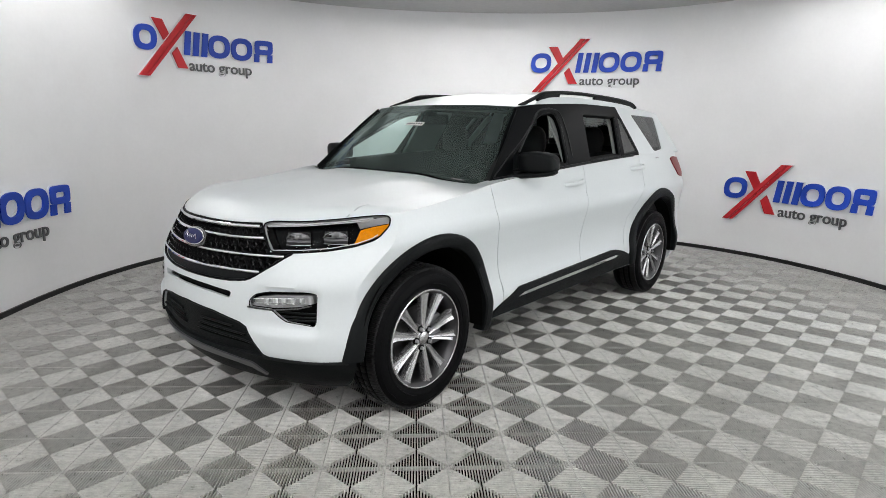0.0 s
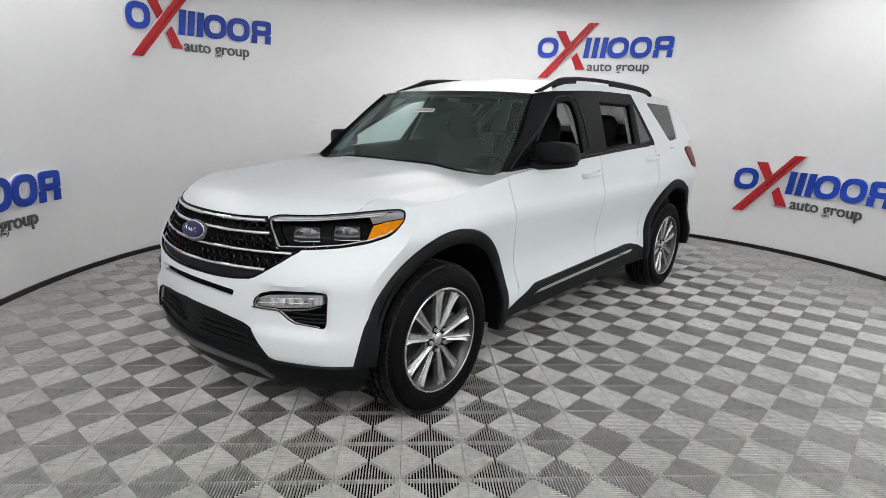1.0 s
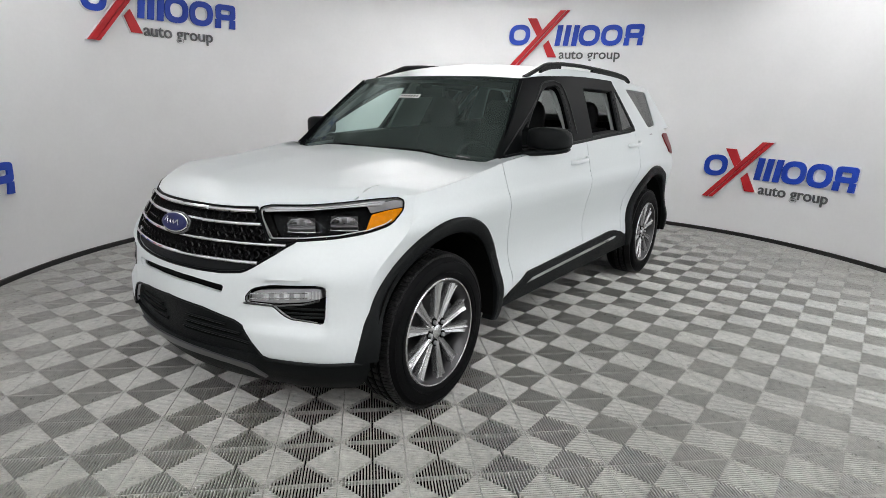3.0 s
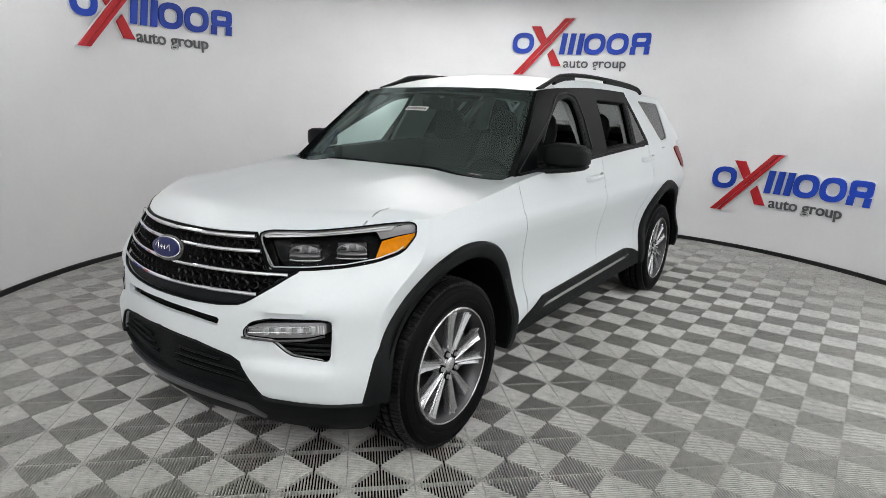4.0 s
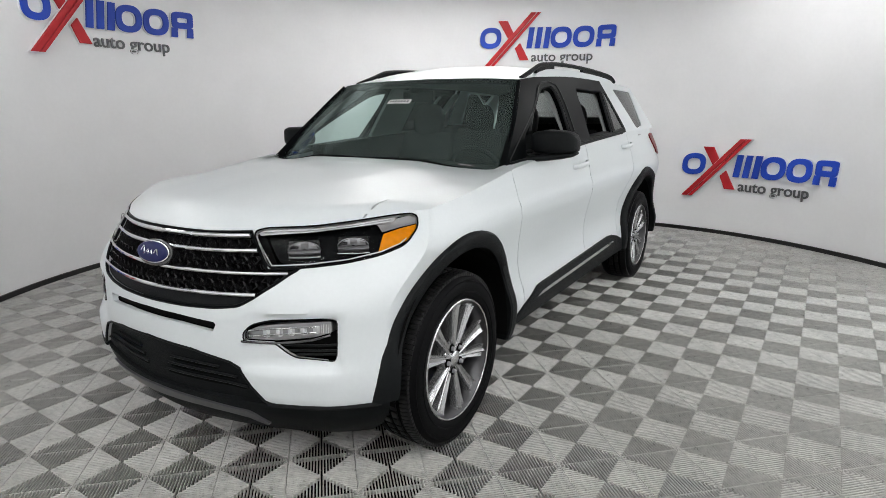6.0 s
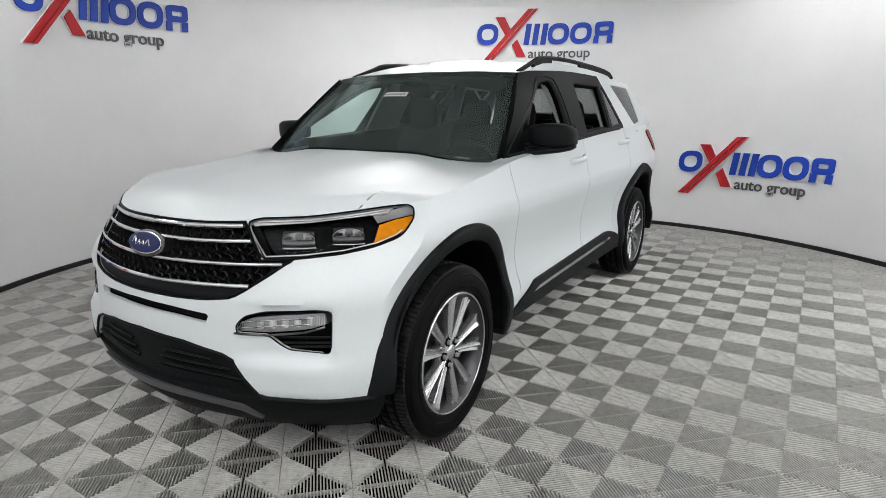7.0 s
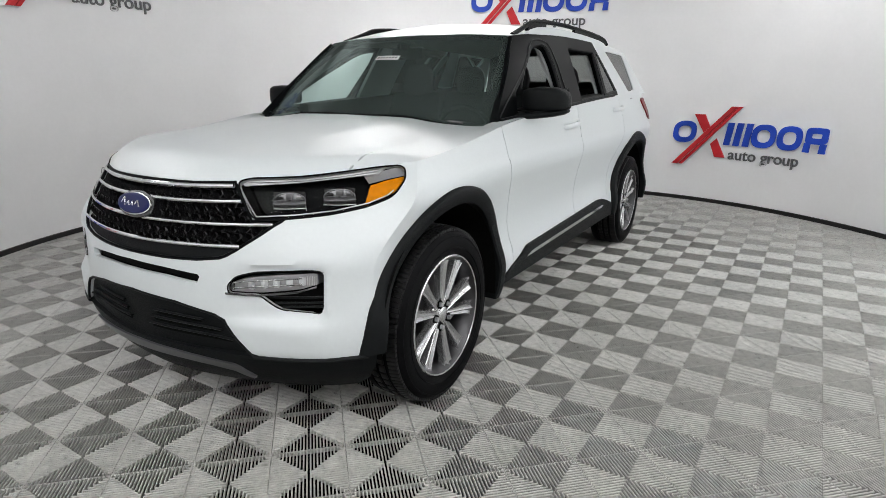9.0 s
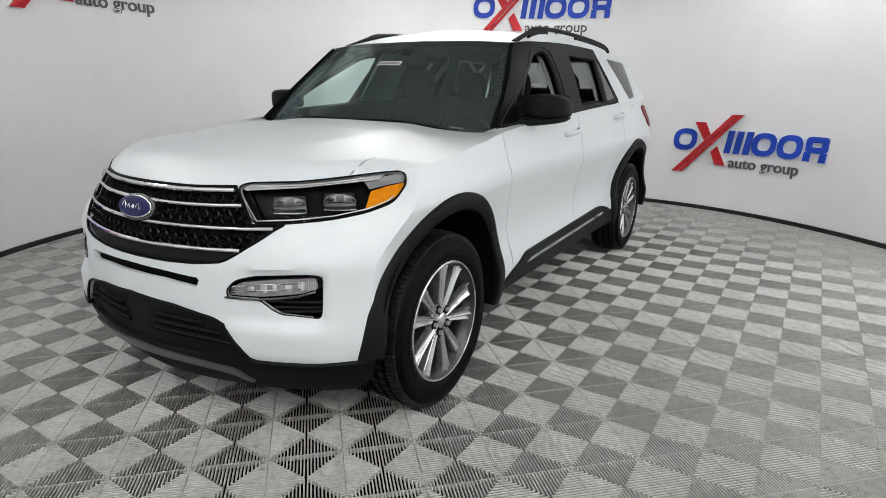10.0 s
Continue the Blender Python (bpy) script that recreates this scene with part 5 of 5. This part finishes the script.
def tile_mesh():
    """One tile: ribs run square to each edge and meet along the diagonals."""
    verts, faces = [], []

    def bar(a, b, half, top=0.0):
        """A rib from a to b: a top, edges chamfered to catch light, two flanks undercut to darken the gaps."""
        (ax, ay), (bx, by) = a, b
        l = math.hypot(bx - ax, by - ay)
        nx, ny = -(by - ay) / l * half, (bx - ax) / l * half
        n = len(verts)
        for sx, z in ((0.3, -DEEP), (1, top - 0.0040), (1, top - 0.0030), (0.30, top), (-0.30, top), (-1, top - 0.0030), (-1, top - 0.0040), (-0.3, -DEEP)):
            verts.append((ax + sx * nx, ay + sx * ny, z))
            verts.append((bx + sx * nx, by + sx * ny, z))
        for k in range(0, 14, 2):
            faces.append((n + k, n + k + 1, n + k + 3, n + k + 2))

    h = TILE / 2 - GAP / 2
    pitch = TILE / RIBS
    for k in range(RIBS):
        c = -TILE / 2 + (k + 0.5) * pitch
        for s in (-1, 1):
            bar((c, s * abs(c)), (c, s * (h - 0.002)), pitch * 0.225)
            bar((s * abs(c), c), (s * (h - 0.002), c), pitch * 0.225)
    for s in (-1, 1):
        bar((-h, s * (h - 0.0011)), (h, s * (h - 0.0011)), 0.0012, -0.0020)
        bar((s * (h - 0.0011), -h), (s * (h - 0.0011), h), 0.0012, -0.0020)
    return verts, faces


def build_floor():
    verts, faces = tile_mesh()
    me = bpy.data.meshes.new("floor_tile")
    me.from_pydata(verts, [], faces)
    me.materials.append(M_TILE)
    spots = []
    for i in range(-14, 20):
        for j in range(-19, 21):
            x, y = (i + 0.5) * TILE, (j + 0.5) * TILE
            if y > WALL_Y and (abs(x - WALL_X) / WALL_A) ** WALL_N + ((y - WALL_Y) / WALL_B) ** WALL_N > 1.06:
                continue
            if abs(x - WALL_X) > WALL_A + 0.05 or y < BACK_Y - 0.05:
                continue
            spots.append((x, y))
    spots.sort(key=lambda p: math.dist(p, (0.1, 0.6)))
    for x, y in spots[:300]:
        ob = new("floor_tile", me)
        ob.parent = FLOOR
        ob.location = (x, y, 0)
    base, loops = np.array(verts), np.array(faces)
    rest = np.array(spots[300:])
    allv = (base[None] + np.c_[rest, np.zeros(len(rest))][:, None]).reshape(-1, 3)
    allf = (loops[None] + (np.arange(len(rest)) * len(base))[:, None, None]).reshape(-1, 4)
    far = bpy.data.meshes.new("floor_tiles")
    far.from_pydata(allv.tolist(), [], allf.tolist())
    far.materials.append(M_TILE)
    ob = new("floor_tiles", far)
    ob.parent = FLOOR
    tagged(ob, "grey ribbed plastic floor tiles", kind="stuff")


build_floor()


# ---- wall signs: raised shapes in blue, red and grey ----
SIGN_W = 1.66


def build_sign(x, y, base, shift=0.0):
    s0 = wall_place(x, y) + shift
    p, n = wall_at(s0 + SIGN_W / 2)
    sign = empty("wall_sign", Matrix.Translation((p.x, p.y, base)), "raised blue and red acrylic sign on the white curved wall", "wall sign", group="signs on the curved wall")

    def put(u, v, d):
        q, _ = wall_at(s0 + u * SIGN_W, d)
        return Vector((q.x - p.x, q.y - p.y, v * SIGN_W))

    def shape(name, loop, mat, holes=None, d0=0.016, d1=0.034):
        for nm, grow, a, b, m in ((name, 0.0, d0, d1, mat), ("white_edge", 0.0055, 0.001, d0, M_ACRYL)):
            bm = bmesh.new()
            cu, cv = sum(q[0] for q in loop) / len(loop), sum(q[1] for q in loop) / len(loop)
            if holes:
                wide = (max(q[0] for q in loop) - min(q[0] for q in loop)) / 2
                tall = (max(q[1] for q in loop) - min(q[1] for q in loop)) / 2
                def scaled(k, du, dv, d):
                    return [put(cu + (q[0] - cu) * (k * wide + du) / wide, cv + (q[1] - cv) * (k * tall + dv) / tall, d) for q in loop]
                rows = [scaled(1, grow, grow, a), scaled(1, grow, grow, b), scaled(1, -holes - grow, -holes - grow, b), scaled(1, -holes - grow, -holes - grow, a)]
                grid(bm, rows + [rows[0]], wrap=True)
                bmesh.ops.remove_doubles(bm, verts=list(bm.verts), dist=1e-6)
            else:
                out = grown(loop, grow)
                front, back = [bm.verts.new(put(*q, b)) for q in out], [bm.verts.new(put(*q, a)) for q in out]
                bm.faces.new(front), bm.faces.new(back[::-1])
                for i in range(len(out)):
                    bm.faces.new((front[i], back[i], back[(i + 1) % len(out)], front[(i + 1) % len(out)]))
            part(nm, bm, m, sign, smooth=False)

    def grown(loop, g):
        if not g:
            return loop
        area = sum(a[0] * b[1] - b[0] * a[1] for a, b in zip(loop, loop[1:] + loop[:1]))
        sgn = 1 if area > 0 else -1
        out = []
        for i, q in enumerate(loop):
            a, b = loop[i - 1], loop[(i + 1) % len(loop)]
            d1 = Vector((q[0] - a[0], q[1] - a[1])).normalized()
            d2 = Vector((b[0] - q[0], b[1] - q[1])).normalized()
            t = d1 + d2
            t = t.normalized() if t.length > 1e-6 else d1
            out.append((q[0] + sgn * t.y * g, q[1] - sgn * t.x * g))
        return out

    def ellipse(u0, u1, v0, v1, e=2.5, n=36):
        cu, cv, a, b = (u0 + u1) / 2, (v0 + v1) / 2, (u1 - u0) / 2, (v1 - v0) / 2
        pts = []
        for k in range(n):
            t = 2 * math.pi * k / n
            c, s = math.cos(t), math.sin(t)
            pts.append((cu + a * math.copysign(abs(c) ** (2 / e), c) + 0.10 * b * s, cv + b * math.copysign(abs(s) ** (2 / e), s)))
        return pts

    top = 0.148
    shape("blue_ring", ellipse(0.0, 0.158, 0.0, top), M_BLUE, holes=0.034)
    shape("blue_ring", ellipse(0.528, 0.682, 0.0, top), M_BLUE, holes=0.034)
    shape("blue_ring", ellipse(0.692, 0.846, 0.0, top), M_BLUE, holes=0.034)
    for k in range(3):
        u = 0.348 + 0.062 * k
        shape("blue_bar", [(u, 0.0), (u + 0.040, 0.0), (u + 0.060, top), (u + 0.020, top)], M_BLUE)
    shape("blue_block", ellipse(0.868, 1.0, 0.052, top, 5.0), M_BLUE, holes=0.034)
    for u in (0.858, 0.955):
        shape("blue_bar", [(u, 0.0), (u + 0.038, 0.0), (u + 0.042, 0.055), (u + 0.006, 0.055)], M_BLUE)
    # two crossing strokes, the long one split by a fine bright line
    a, b = (0.012, -0.150), (0.378, 0.252)
    for k, (o, w) in enumerate(((0.0, 0.040), (0.046, 0.026))):
        shape("red_stroke", [(a[0] + o, a[1]), (a[0] + o + w, a[1]), (b[0] + o + w, b[1]), (b[0] + o, b[1])], M_CRIMSON, d0=0.022, d1=0.044)
    shape("red_stroke", [(0.135, 0.195), (0.205, 0.195), (0.262, 0.085), (0.224, 0.047)], M_CRIMSON, d0=0.018, d1=0.034)
    shape("red_stroke", [(0.262, 0.000), (0.300, 0.040), (0.368, -0.085), (0.300, -0.085)], M_CRIMSON, d0=0.018, d1=0.034)
    curve_data = bpy.data.curves.new("lettering", "FONT")
    curve_data.body, curve_data.size, curve_data.extrude, curve_data.offset = "auto group", 0.098, 0.005, 0.0012
    text = new("lettering", curve_data)
    words = text.evaluated_get(bpy.context.evaluated_depsgraph_get()).to_mesh()
    wide = max(v.co.x for v in words.vertices)
    bm = bmesh.new()
    bm.from_mesh(words)
    for v in bm.verts:
        v.co = put(0.385 + 0.455 * v.co.x / wide, -0.093 + v.co.y, 0.009 + v.co.z)
    part("lettering", bm, M_GREY, sign, "dark grey raised lettering", smooth=False)
    bpy.data.objects.remove(text)
    bpy.data.curves.remove(curve_data)


build_sign(-2.655, 3.780, 2.165)
build_sign(1.645, 5.651, 2.165)
build_sign(3.863, 4.485, 0.670)
build_sign(-2.914, 2.910, 0.675, -SIGN_W)
